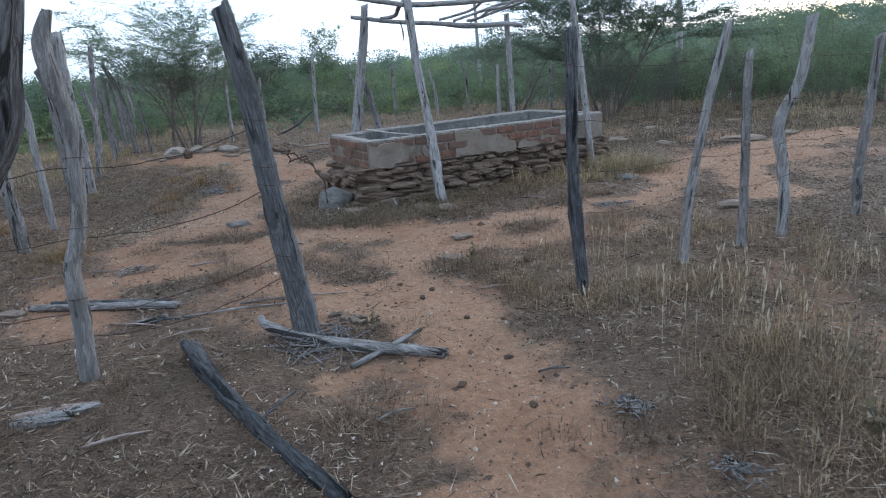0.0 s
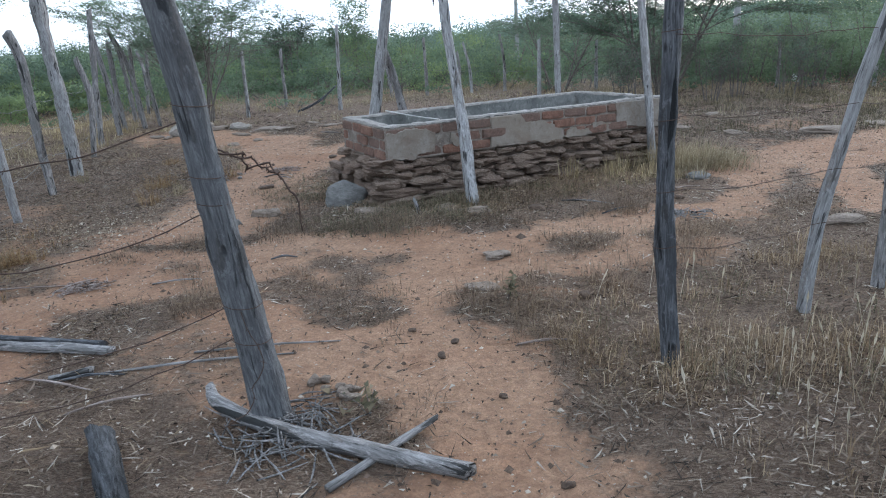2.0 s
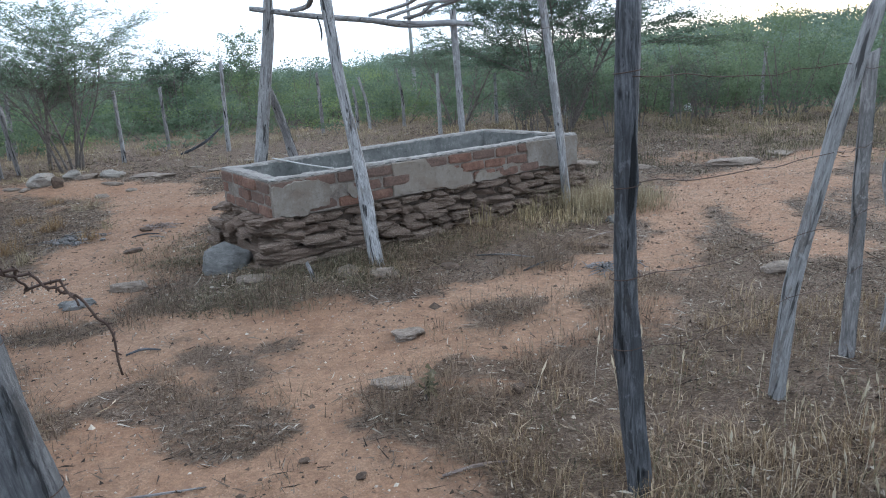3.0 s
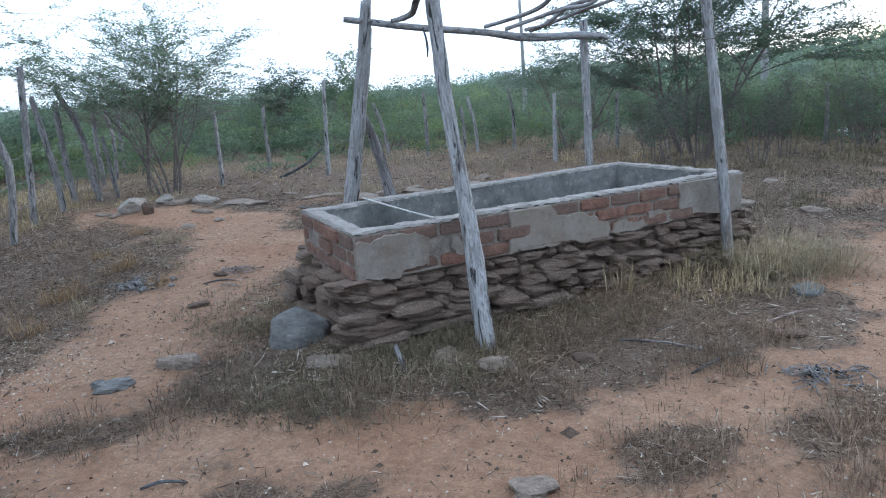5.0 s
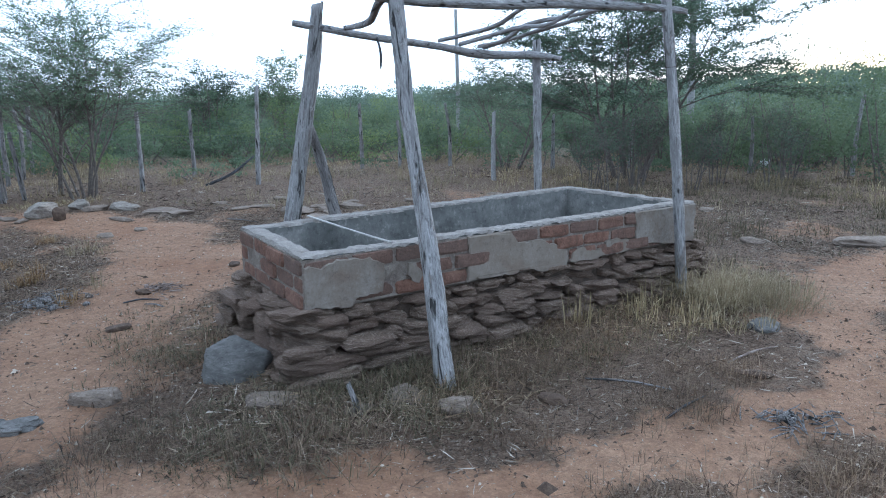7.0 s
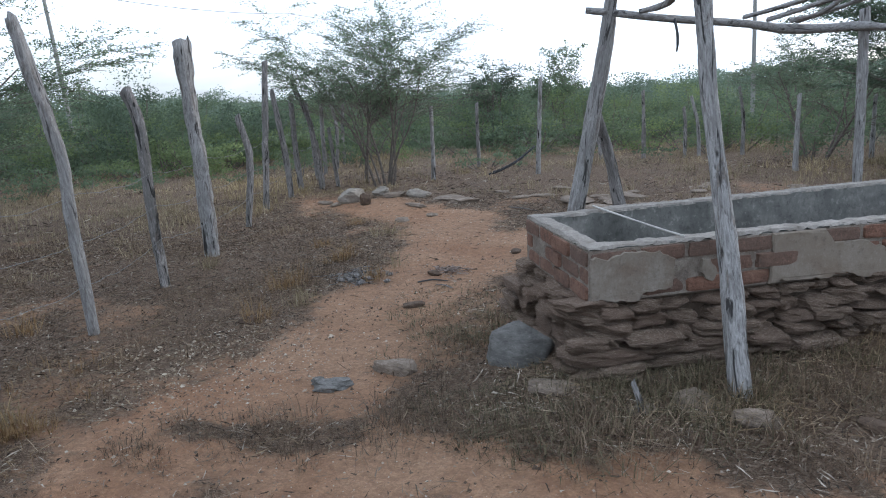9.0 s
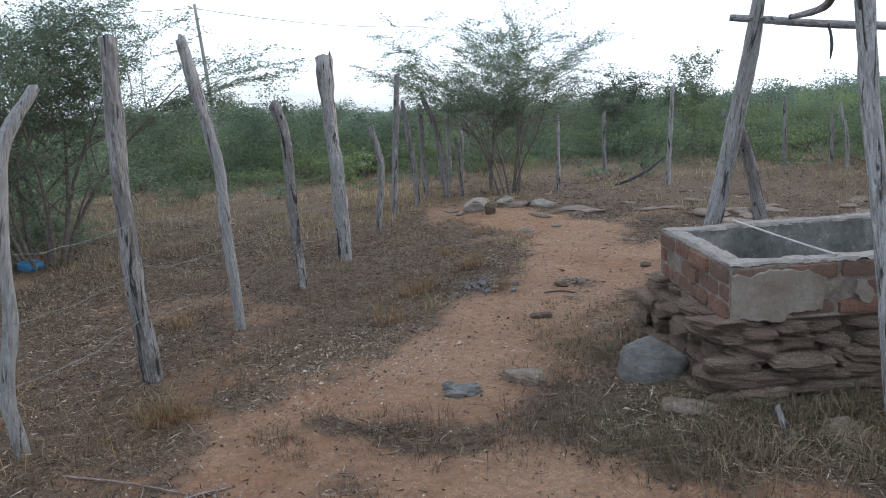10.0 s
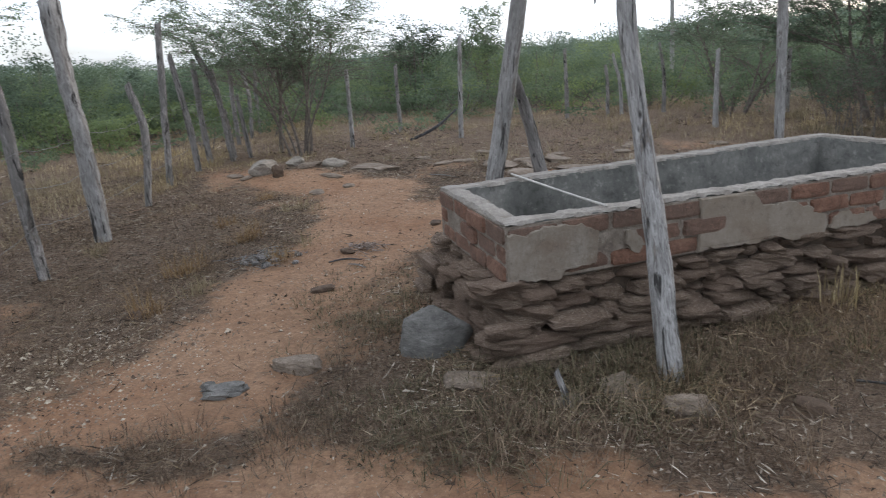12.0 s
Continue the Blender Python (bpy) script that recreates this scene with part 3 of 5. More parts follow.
# ---------------------------------------------------------------- posts and poles
def post(points, radii, material, label, category="fence post", group="", seed=1, sides=10, name="fence_post", ties=(), rough=0.12, slant=0.55, parent=None, rings=14, slim=0.8):
    b = np.array(points[0], float)
    radii = [slim * r for r in radii]
    if category in ("fence post", "post", "log"):
        sides, rings = sides + 3, max(rings, 36)
    v, f = tube(np.array(points, float) - b, radii, sides, rings, rough, seed, slant)
    turn = Vector(np.array(points[-1], float) - b).to_track_quat("Z", "Y").to_matrix()
    ob = mesh(name, v @ np.array(turn), f, material, parent, at=tuple(b))
    ob.rotation_euler = turn.to_euler()
    if parent is None:
        tagged(ob, label, category, group)
    c = curve_through(np.array(points, float) - b, 60)
    rr = np.interp(np.linspace(0, 1, 60), np.linspace(0, 1, len(radii)), radii)
    for z in ties:
        k = int(np.argmin(abs(c[:, 2] - (z - b[2]))))
        ring = [c[k] + (rr[k] * 1.09 + 0.004) * np.array((math.cos(q), math.sin(q), 0.12 * math.sin(q + seed))) for q in np.linspace(0, 2 * math.pi, 13)]
        v, f = tube(np.array(ring) @ np.array(turn), [0.0017, 0.0017], 4, 26)
        mesh("wire_tie", v, f, rust_mat, ob, "twisted fence wire tied round the post")
    return ob


def sunk(x, y, rest):
    """Points of a post whose foot goes a little into the ground at (x, y)."""
    return [(x, y, gz(x, y) - 0.08), *rest]


GATE = "posts of the near fence"
post(sunk(-1.88, 3.37, [(-1.86, 3.38, 0.31), (-1.86, 3.38, 0.58), (-1.80, 3.42, 0.8), (-1.76, 3.44, 1.21), (-1.78, 3.42, 1.48), (-1.80, 3.41, 1.66), (-1.76, 3.44, 1.81)]), [0.095, 0.085, 0.08, 0.072, 0.07, 0.075, 0.085, 0.075, 0.045], grey_wood, "wavy grey weathered fence post with a knobbed top", group=GATE, slim=0.56, seed=3, ties=(0.42, 0.8, 1.15), rings=20)
post(sunk(-0.79, 3.76, [(-0.86, 3.75, 0.5), (-0.91, 3.73, 0.92), (-0.96, 3.72, 1.42), (-1.03, 3.70, 1.80)]), [0.10, 0.092, 0.085, 0.08, 0.075, 0.07], slate_wood, "dark grey fence post leaning over beside the opening", group=GATE, slim=0.7, seed=5, ties=(0.38, 0.52, 0.89, 1.0, 1.24))
post(sunk(0.87, 4.16, [(0.82, 4.18, 0.57), (0.81, 4.18, 0.81), (0.81, 4.18, 1.19), (0.81, 4.18, 1.62)]), [0.062, 0.072, 0.065, 0.062, 0.06, 0.052], dark_wood, "straight dark fence post with a rounded top", group=GATE, slim=0.62, rough=0.17, seed=8, ties=(0.55, 0.78, 1.08, 1.4), slant=0.1)
post(sunk(1.67, 4.68, [(1.69, 4.67, 0.44), (1.74, 4.64, 0.84), (1.79, 4.61, 1.16), (1.88, 4.56, 1.61)]), [0.055, 0.055, 0.052, 0.055, 0.048], pale_wood, "slanting grey fence post with flaking bark", group=GATE, slim=0.56, seed=12, rough=0.14)
post(sunk(2.22, 5.0, [(2.22, 5.0, 0.36), (2.21, 5.01, 0.89), (2.20, 5.01, 1.41)]), [0.052, 0.05, 0.047, 0.042], grey_wood, "thin upright grey fence post", group=GATE, slim=0.62, seed=14)
post(sunk(2.63, 5.26, [(2.64, 5.25, 0.25), (2.61, 5.27, 0.60), (2.58, 5.29, 0.86), (2.69, 5.23, 1.20), (2.74, 5.21, 1.63)]), [0.065, 0.062, 0.06, 0.068, 0.058, 0.052], pale_wood, "crooked pale fence post with a bend halfway", group=GATE, slim=0.62, seed=15, rings=18)
post(sunk(3.54, 5.79, [(3.53, 5.8, 0.43), (3.56, 5.78, 0.94), (3.58, 5.76, 1.46)]), [0.06, 0.058, 0.055, 0.05], grey_wood, "grey fence post standing in dry grass", group=GATE, slim=0.62, seed=17)
post(sunk(-1.75, 1.93, [(-1.6, 1.93, 0.6), (-1.39, 1.93, 1.1), (-1.23, 1.94, 1.38), (-1.16, 1.95, 1.75), (-1.14, 1.95, 2.15)]), [0.08, 0.075, 0.075, 0.085, 0.1, 0.095], dark_wood, "dark post close beside the track", group=GATE, slim=0.98, seed=19)
post(sunk(4.7, 6.5, [(4.72, 6.5, 0.5), (4.7, 6.48, 1.0), (4.78, 6.45, 1.5)]), [0.06, 0.055, 0.05, 0.045], grey_wood, "grey fence post standing in dry grass", group=GATE, slim=0.62, seed=20)

ROW = "posts of the long fence"
LONG_FENCE = [
    ([(-3.75, 5.51), (-3.76, 5.49, 0.27), (-3.73, 5.55, 0.66), (-3.72, 5.56, 0.99), (-3.69, 5.62, 1.43), (-3.59, 5.76, 1.72)], [0.045, 0.048, 0.04, 0.045, 0.042, 0.03], pale_wood, "twisted pale fence post with a hooked top"),
    ([(-3.94, 6.45), (-3.96, 6.42, 0.63), (-3.96, 6.42, 1.24), (-3.94, 6.45, 2.0)], [0.08, 0.085, 0.07, 0.067, 0.065], grey_wood, "thick grey fence post with a jagged top"),
    ([(-4.2, 7.47), (-4.22, 7.45, 0.75), (-4.22, 7.45, 1.17), (-4.28, 7.38, 1.70), (-4.33, 7.33, 2.09)], [0.056, 0.056, 0.058, 0.062, 0.06, 0.046], pale_wood, "leaning pale fence post, brown and split at the top"),
    ([(-4.51, 8.59), (-4.53, 8.57, 0.65), (-4.53, 8.57, 1.31), (-4.59, 8.52, 1.64)], [0.055, 0.058, 0.062, 0.068], grey_wood, "bent grey fence post with a broad top"),
    ([(-4.86, 9.72), (-4.86, 9.72, 0.76), (-4.89, 9.70, 1.42), (-4.91, 9.69, 2.07)], [0.11, 0.115, 0.1, 0.105, 0.135], pale_wood, "stout grey fence post, wider at the top"),
    ([(-5.48, 11.3), (-5.39, 11.36, 0.78), (-5.47, 11.31, 1.33)], [0.06, 0.056, 0.05], grey_wood, "short grey fence post leaning a little"),
    ([(-5.98, 12.52), (-5.91, 12.57, 0.99), (-5.83, 12.61, 2.03)], [0.068, 0.062, 0.055], grey_wood, "tall thin grey fence post"),
    ([(-6.15, 13.54), (-6.19, 13.51, 0.75), (-6.29, 13.46, 1.65)], [0.062, 0.056, 0.05], grey_wood, "grey fence post leaning back"),
    ([(-6.48, 14.45), (-6.53, 14.42, 0.67), (-6.53, 14.42, 1.55)], [0.062, 0.062, 0.056], grey_wood, "grey-brown fence post in a crowded row"),
    ([(-6.18, 14.63), (-6.28, 14.57, 1.05), (-6.51, 14.45, 1.78)], [0.056, 0.056, 0.05], grey_wood, "grey-brown fence post leaning sideways"),
    ([(-6.0, 14.9), (-6.09, 14.85, 0.99)], [0.045, 0.04], grey_wood, "thin grey stake in the fence row"),
    ([(-6.36, 15.0), (-6.41, 14.95, 0.76)], [0.066, 0.056], grey_wood, "short grey stake in the fence row"),
    ([(-6.95, 15.9), (-7.0, 15.9, 0.7), (-7.05, 15.85, 1.4)], [0.056, 0.056, 0.05], grey_wood, "grey fence post far along the row"),
    ([(-7.4, 17.1), (-7.42, 17.1, 0.8), (-7.4, 17.1, 1.5)], [0.056, 0.056, 0.05], grey_wood, "grey-brown fence post far along the row"),
    ([(-7.8, 18.4), (-7.75, 18.4, 0.8), (-7.85, 18.4, 1.35)], [0.056, 0.056, 0.05], grey_wood, "grey fence post far along the row"),
    ([(-8.3, 19.8), (-8.3, 19.8, 0.7), (-8.25, 19.8, 1.3)], [0.056, 0.056, 0.05], grey_wood, "grey fence post far along the row"),
]
for k, (pts, radii, material, label) in enumerate(LONG_FENCE):
    post(sunk(*pts[0], pts[1:]), [radii[0], *radii], material, label, group=ROW, seed=30 + k, rough=0.15, sides=9, slim=0.72)

FAR = "posts of the far fence"
FAR_FENCE = [((-4.53, 15.79), [(-4.52, 15.79, 0.61), (-4.53, 15.79, 1.26)]), ((-4.30, 18.05), [(-4.31, 18.05, 0.6), (-4.31, 18.05, 1.26)]), ((-2.75, 16.5), [(-2.72, 16.5, 0.8), (-2.68, 16.5, 1.70)]), ((-1.01, 19.07), [(-1.02, 19.07, 0.7), (-1.05, 19.07, 1.37)]), ((1.51, 16.5), [(1.5, 16.5, 0.6), (1.5, 16.5, 1.24)]), ((0.95, 19.73), [(0.93, 19.73, 0.7), (0.83, 19.74, 1.36)]), ((3.08, 18.7), [(3.07, 18.7, 0.6), (3.07, 18.7, 1.13)]),
             ((-0.2, 19.4), [(-0.2, 19.4, 0.6), (-0.25, 19.4, 1.0)]), ((0.1, 19.9), [(0.05, 19.9, 0.6), (-0.1, 19.9, 1.2)]), ((-1.9, 19.3), [(-2.0, 19.3, 0.6), (-2.2, 19.3, 1.2)]), ((4.6, 18.2), [(4.6, 18.2, 0.6), (4.65, 18.2, 1.05)]), ((6.9, 17.6), [(6.9, 17.6, 0.6), (6.85, 17.6, 1.1)]), ((8.8, 17.2), [(8.8, 17.2, 0.7), (8.85, 17.2, 1.5)])]
for k, (foot, rest) in enumerate(FAR_FENCE):
    post(sunk(*foot, rest), [0.055, 0.05, 0.042, 0.04], (pale_wood, grey_wood)[k % 2], "pale thin fence post in front of the scrub", group=FAR, seed=60 + k, sides=7)


def wire(points, material=wire_mat, sag=0.02, seed=0, r=0.0021, label="slack barbed fence wire", barbs=True, name="barbed_wire"):
    """A strand from post to post, a little kinked, with its barbs."""
    q = np.random.default_rng(seed)
    pts = []
    for a, b in zip(points[:-1], points[1:]):
        a, b = np.array(a, float), np.array(b, float)
        m = max(4, int(np.linalg.norm(b - a) / 0.11))
        for k in range(m):
            t = k / m
            p = a * (1 - t) + b * t
            p[2] -= sag * 4 * t * (1 - t)
            pts.append(p + q.normal(0, 0.005, 3) * (k > 0))
    pts.append(np.array(points[-1], float))
    parts = [tube(pts, [r, r], 4, 2 * len(pts))]
    if barbs:
        for p in pts[1:-1]:
            w = q.normal(0, 1, 3)
            w /= np.linalg.norm(w)
            parts.append(tube([p - 0.013 * w, p + 0.013 * w], [r * 0.6, r * 0.6], 3, 2))
    v, f = joined(parts)
    return tagged(mesh(name, v, f, material), label, "wire", "fence wires")


for k, h in enumerate((1.0, 0.70, 0.40)):
    wire([(x + 0.05, y, gz(x, y) + h + 0.03 * math.sin(3.1 * j + k)) for j, (x, y) in enumerate(((-3.3, 3.6), (-3.74, 5.53), (-3.95, 6.43), (-4.22, 7.46), (-4.53, 8.58), (-4.87, 9.71), (-5.42, 11.33), (-5.95, 12.55), (-6.18, 13.52), (-6.5, 14.43), (-6.98, 15.9), (-7.4, 17.1), (-7.78, 18.4), (-8.3, 19.8)))], sag=0.04, seed=100 + k)
for k, h in enumerate((1.40, 1.08, 0.78, 0.52)):
    wire([(0.81, 4.14, h), (1.66 + 0.12 * h, 4.62 - 0.02 * h, h - 0.02), (2.21, 4.96, h - 0.05), (2.64, 5.2, h - 0.03), (3.55, 5.75, h - 0.08), (4.7, 6.46, h - 0.08)], rust_mat, sag=0.015, seed=110 + k, r=0.0016)
for k, (h0, h1) in enumerate(((1.09, 1.24), (0.74, 0.89), (0.36, 0.52), (0.22, 0.38))):
    wire([(-3.3, 3.5, h0 + 0.02), (-1.83, 3.40, h0), (-0.87, 3.75, h1)], rust_mat, sag=0.07, seed=120 + k, r=0.0024, label="rusty barbed wire, slack and bent")
wire([(-0.9, 3.72, 1.1), (-0.76, 3.76, 1.05), (-0.69, 3.78, 0.99), (-0.63, 3.8, 0.9), (-0.62, 3.81, 0.76)], rust_mat, seed=131, sag=0.01, r=0.0035, label="broken end of rusty barbed wire")
wire([(-0.88, 3.72, 1.08), (-0.78, 3.74, 1.07), (-0.8, 3.8, 1.0), (-0.7, 3.76, 1.03), (-0.66, 3.74, 0.97)], rust_mat, seed=132, sag=0.0, r=0.0035, label="tangled rusty barbed wire")
wire([(-0.87, 3.70, 0.55), (-0.78, 3.66, 0.30), (-0.86, 3.64, 0.10), (-0.95, 3.62, 0.05)], rust_mat, seed=133, sag=0.0, label="loose rusty wire hanging down a post")
wire([(-8.3, 19.8, 0.4), (-4.52, 15.79, 0.9), (-2.7, 16.5, 0.9), (1.5, 16.5, 0.6), (3.0, 18.4, 0.5)], sag=0.05, seed=134, r=0.0018, barbs=False)


# ---------------------------------------------------------------- the pole frame over the trough
frame_posts = "posts of the pole frame"
post([(0.035, 7.21, gz(0.035, 7.21) - 0.08), (0.015, 7.25, 0.1), (-0.05, 7.53, 0.68), (-0.16, 7.75, 1.45), (-0.22, 7.9, 2.16)], [0.052, 0.062, 0.07, 0.056, 0.052, 0.055], pale_wood, "pale split post leaning over the trough", "post", frame_posts, 201, name="frame_post", rough=0.13, rings=20)
post([(1.97, 8.84, -0.08), (1.95, 8.85, 0.15), (1.85, 8.89, 1.15), (1.73, 8.94, 2.17), (1.72, 8.94, 2.28)], [0.052, 0.052, 0.052, 0.05, 0.05], pale_wood, "straight pale post at the trough's end", "post", frame_posts, 202, name="frame_post", ties=(1.72,))
post([(-1.12, 9.2, gz(-1.12, 9.2) - 0.08), (-1.03, 9.15, 0.61), (-0.92, 9.11, 1.24), (-0.82, 9.07, 1.81), (-0.77, 9.03, 2.16)], [0.07, 0.072, 0.068, 0.058, 0.05], pale_wood, "pale grooved post behind the trough", "post", frame_posts, 203, name="frame_post", rough=0.13)
post([(1.2, 10.7, -0.08), (1.18, 10.7, 0.64), (1.15, 10.71, 1.62), (1.13, 10.71, 2.04)], [0.055, 0.05, 0.048, 0.048], pale_wood, "pale post behind the trough's far end", "post", frame_posts, 204, name="frame_post")
post([(-0.60, 9.52, -0.08), (-0.74, 9.5, 0.59), (-0.83, 9.40, 1.03), (-0.90, 9.22, 1.33)], [0.06, 0.06, 0.052, 0.045], grey_wood, "grey brace leaning on a frame post", "post", frame_posts, 205, name="brace_post")
rails = "poles laid across the frame"


def rail(points, radii, label, seed, material=pale_wood, name="frame_rail"):
    return post(points, radii, material, label, "pole", rails, seed, 8, name, rings=22, rough=0.1)


rail([(-0.95, 9.02, 2.03), (-0.75, 9.04, 2.00), (-0.45, 9.15, 1.955), (0.1, 9.8, 1.93), (0.59, 10.55, 1.90), (1.09, 10.64, 1.90), (1.36, 10.68, 1.87)], [0.025, 0.03, 0.03, 0.035, 0.05, 0.045, 0.03], "crooked pale pole across the back posts", 211)
rail([(-0.78, 7.72, 2.14), (-0.5, 7.80, 2.10), (-0.2, 7.92, 2.055), (0.4, 8.25, 2.07), (1.0, 8.6, 2.12), (1.73, 8.93, 2.13), (1.92, 9.03, 2.12)], [0.022, 0.032, 0.036, 0.036, 0.038, 0.034, 0.026], "long pale pole across the front posts", 212)
rail([(-0.20, 7.95, 2.28), (-0.24, 8.02, 2.13), (-0.32, 8.2, 2.06), (-0.38, 8.4, 1.98), (-0.50, 8.8, 1.985), (-0.58, 9.05, 2.0)], [0.022, 0.028, 0.032, 0.028, 0.024, 0.02], "crooked forked branch tied between two poles", 213, grey_wood)
for k, (a, b) in enumerate((((0.15, 9.95, 1.98), (1.15, 8.62, 2.22)), ((0.35, 10.25, 1.97), (1.35, 8.72, 2.22)), ((0.55, 10.5, 1.97), (1.42, 8.76, 2.20)), ((0.6, 10.55, 1.96), (1.62, 8.88, 2.21)))):
    wob = np.random.default_rng(640 + k).normal(0, 0.03, (4, 3))
    run = [tuple(np.array(a) * (1 - t) + np.array(b) * t + w) for t, w in zip((0.2, 0.42, 0.63, 0.83), wob)]
    rail([a, *run, b], [0.024, 0.022, 0.024, 0.018, 0.018, 0.012], "thin pale stick laid across the frame", 220 + k, name="cross_stick")
post([(-0.36, 9.22, 1.95), (-0.34, 9.21, 1.88), (-0.33, 9.22, 1.80), (-0.335, 9.22, 1.72)], [0.012, 0.01, 0.014, 0.006], dark_wood, "dark twig hanging from a pole", "twig", seed=230, sides=6, name="hanging_twig", rings=8)
# a thin stick across the basin
rb = in_edge(0, 0.55, 0.0, RIM + 0.014) + T0
ra = in_edge(2, edge_len(2) - 0.50, 0.0, RIM + 0.014) + T0
v, f = tube([ra, (ra + rb) / 2 + (0.03, 0.0, -0.012), rb], [0.007, 0.0065, 0.008], 6, 20, 0.1, 4)
tagged(mesh("stick", v, f, rope_mat), "thin pale stick laid across the trough's rim", "stick")


# ---------------------------------------------------------------- stones and fallen wood on the ground
def slab_boulder(x, y):
    """The angular boulder: a worn block cut by a few broad planes."""
    bm = bmesh.new()
    bmesh.ops.create_cube(bm, size=2)
    bmesh.ops.subdivide_edges(bm, edges=bm.edges[:], cuts=11, use_grid_fill=True)
    planes = [(Vector(n).normalized(), reach) for n, reach in (((0.3, -0.35, 0.9), 0.68), ((-0.9, -0.45, 0.1), 0.8), ((0.75, -0.6, 0.35), 0.72), ((-0.15, -0.9, 0.4), 0.74), ((0.3, 0.7, 0.6), 0.8), ((-0.75, 0.1, 0.7), 0.78))]
    for v in bm.verts:
        q = v.co / sum(abs(c) ** 5 for c in v.co) ** 0.2
        for side, reach in planes:
            q = q - side * 0.92 * max(0.0, q.dot(side) - reach)
        q *= 1 + 0.09 * noise.noise(q * 1.7) + 0.05 * noise.noise(q * 5.1) + 0.02 * noise.noise(q * 13)
        v.co = Vector((q.x * 0.19, q.y * 0.17, q.z * 0.135))
    bm.verts.index_update()
    verts, faces = np.array([v.co[:] for v in bm.verts]), [tuple(v.index for v in f.verts) for f in bm.faces]
    bm.free()
    ob = mesh("boulder", turned(verts, -14, 0, 6), faces, boulder_mat, at=(x, y, gz(x, y) + 0.075))
    return tagged(ob, "angular grey boulder beside the trough", "rock")


slab_boulder(-1.14, 7.5)


def rock(x, y, w, d, h, yaw, material, label, seed, sink=0.25, name="rock", group="", power=2.8, rough=0.08, tilt=0.0, cuts=5):
    v, f = stone(w, d, h, seed, power, rough, cuts, 6)
    v = turned(v, yaw, tilt, tilt * 0.5)
    ob = mesh(name, v, f, material, shade=False, at=(x, y, gz(x, y) + h * (0.5 - sink)))
    return tagged(ob, label, "rock", group)


rock(-1.79, 7.24, 0.28, 0.2, 0.1, -20, slab_mat, "low grey-brown stone sunk in the sand", 302, 0.35, tilt=-6)
for k, (dx, dy, w, d, yaw, up) in enumerate(((0, 0, 0.2, 0.13, 20, 0), (0.03, 0.01, 0.17, 0.09, 40, 0.022), (-0.07, 0.02, 0.11, 0.07, -15, 0.008), (0.09, 0.03, 0.09, 0.06, 70, 0.004), (0.0, -0.05, 0.13, 0.05, 10, 0.012))):
    ob = rock(-2.06 + dx, 6.95 + dy, w, d, 0.035, yaw, boulder_mat, "thin flake of blue-grey layered stone on the track", 303 + k, 0.2, "stone_flake", "flaked stone on the track", power=5, rough=0.12, tilt=4, cuts=3)
    ob.location.z += up
rock(-0.15, 7.1, 0.26, 0.24, 0.06, 20, slab_mat, "flat pale stone against a post", 305, 0.5, "flat_stone", tilt=10)
rock(0.09, 6.95, 0.24, 0.12, 0.09, 8, slab_mat, "flat pale stone at the foot of a post", 306, 0.35, "flat_stone", power=7)
rock(-0.42, 6.97, 0.16, 0.1, 0.05, 40, slab_mat, "low pale stone in dry grass", 307, 0.45)
rock(-0.87, 7.1, 0.26, 0.18, 0.06, 0, slab_mat, "low brown stone sunk in the sand", 308, 0.5)
rock(0.16, 5.80, 0.2, 0.15, 0.07, 15, slab_mat, "sandy grey stone bedded in the track", 309, 0.4, rough=0.14)
rock(0.05, 5.20, 0.2, 0.13, 0.05, 10, slab_mat, "low sandy stone bedded in the track", 310, 0.45, rough=0.14)
rock(2.22, 8.06, 0.3, 0.2, 0.1, 30, boulder_mat, "low grey stone near the trough", 312, 0.4)
rock(4.64, 10.6, 0.7, 0.32, 0.12, 5, slab_mat, "long flat pale stone", 314, 0.35, "flat_stone")
rock(2.72, 6.35, 0.3, 0.16, 0.08, 0, slab_mat, "flat pale stone in the grass", 315, 0.3, "flat_stone")
rock(-4.80, 12.95, 0.38, 0.32, 0.24, 15, pale_rock_mat, "rounded pale rock on the low mound", 321, 0.15)
rock(-4.62, 13.6, 0.28, 0.24, 0.18, 15, pale_rock_mat, "low pale rock on the mound", 322, 0.2)
rock(-3.98, 13.5, 0.36, 0.24, 0.16, -10, pale_rock_mat, "pale rock on the mound", 323, 0.25)
for k, (x, y, w, d) in enumerate(((-3.35, 13.35, 0.66, 0.42), (-3.1, 13.0, 0.44, 0.28), (-4.3, 13.4, 0.4, 0.2), (-4.95, 12.7, 0.25, 0.14), (-1.6, 13.2, 0.6, 0.4), (-0.9, 13.6, 0.5, 0.3), (-0.5, 12.9, 0.7, 0.4), (0.2, 13.5, 0.6, 0.4), (-1.2, 12.6, 0.5, 0.35), (5.6, 11.2, 0.5, 0.3), (3.5, 10.8, 0.26, 0.18), (2.9, 11.3, 0.4, 0.3), (-3.0, 4.6, 0.2, 0.16))):
    rock(x, y, w, d, 0.07 + 0.02 * (k % 3), 31 * k, slab_mat, "flat pale stone lying on the soil", 330 + k, 0.35, "flat_stone", cuts=3)
spots = np.random.default_rng(351).normal((-0.4, 13.4), (2.2, 1.2), (26, 2))
for k, (x, y) in enumerate(spots):
    rock(float(x), float(y), 0.15 + 0.3 * ((k * 37 % 10) / 10), 0.14 + 0.15 * ((k * 53 % 10) / 10), 0.06, 47 * k, slab_mat, "flat pale stone lying on the soil", 360 + k, 0.35, "flat_stone", "flat stones behind the trough", cuts=3)
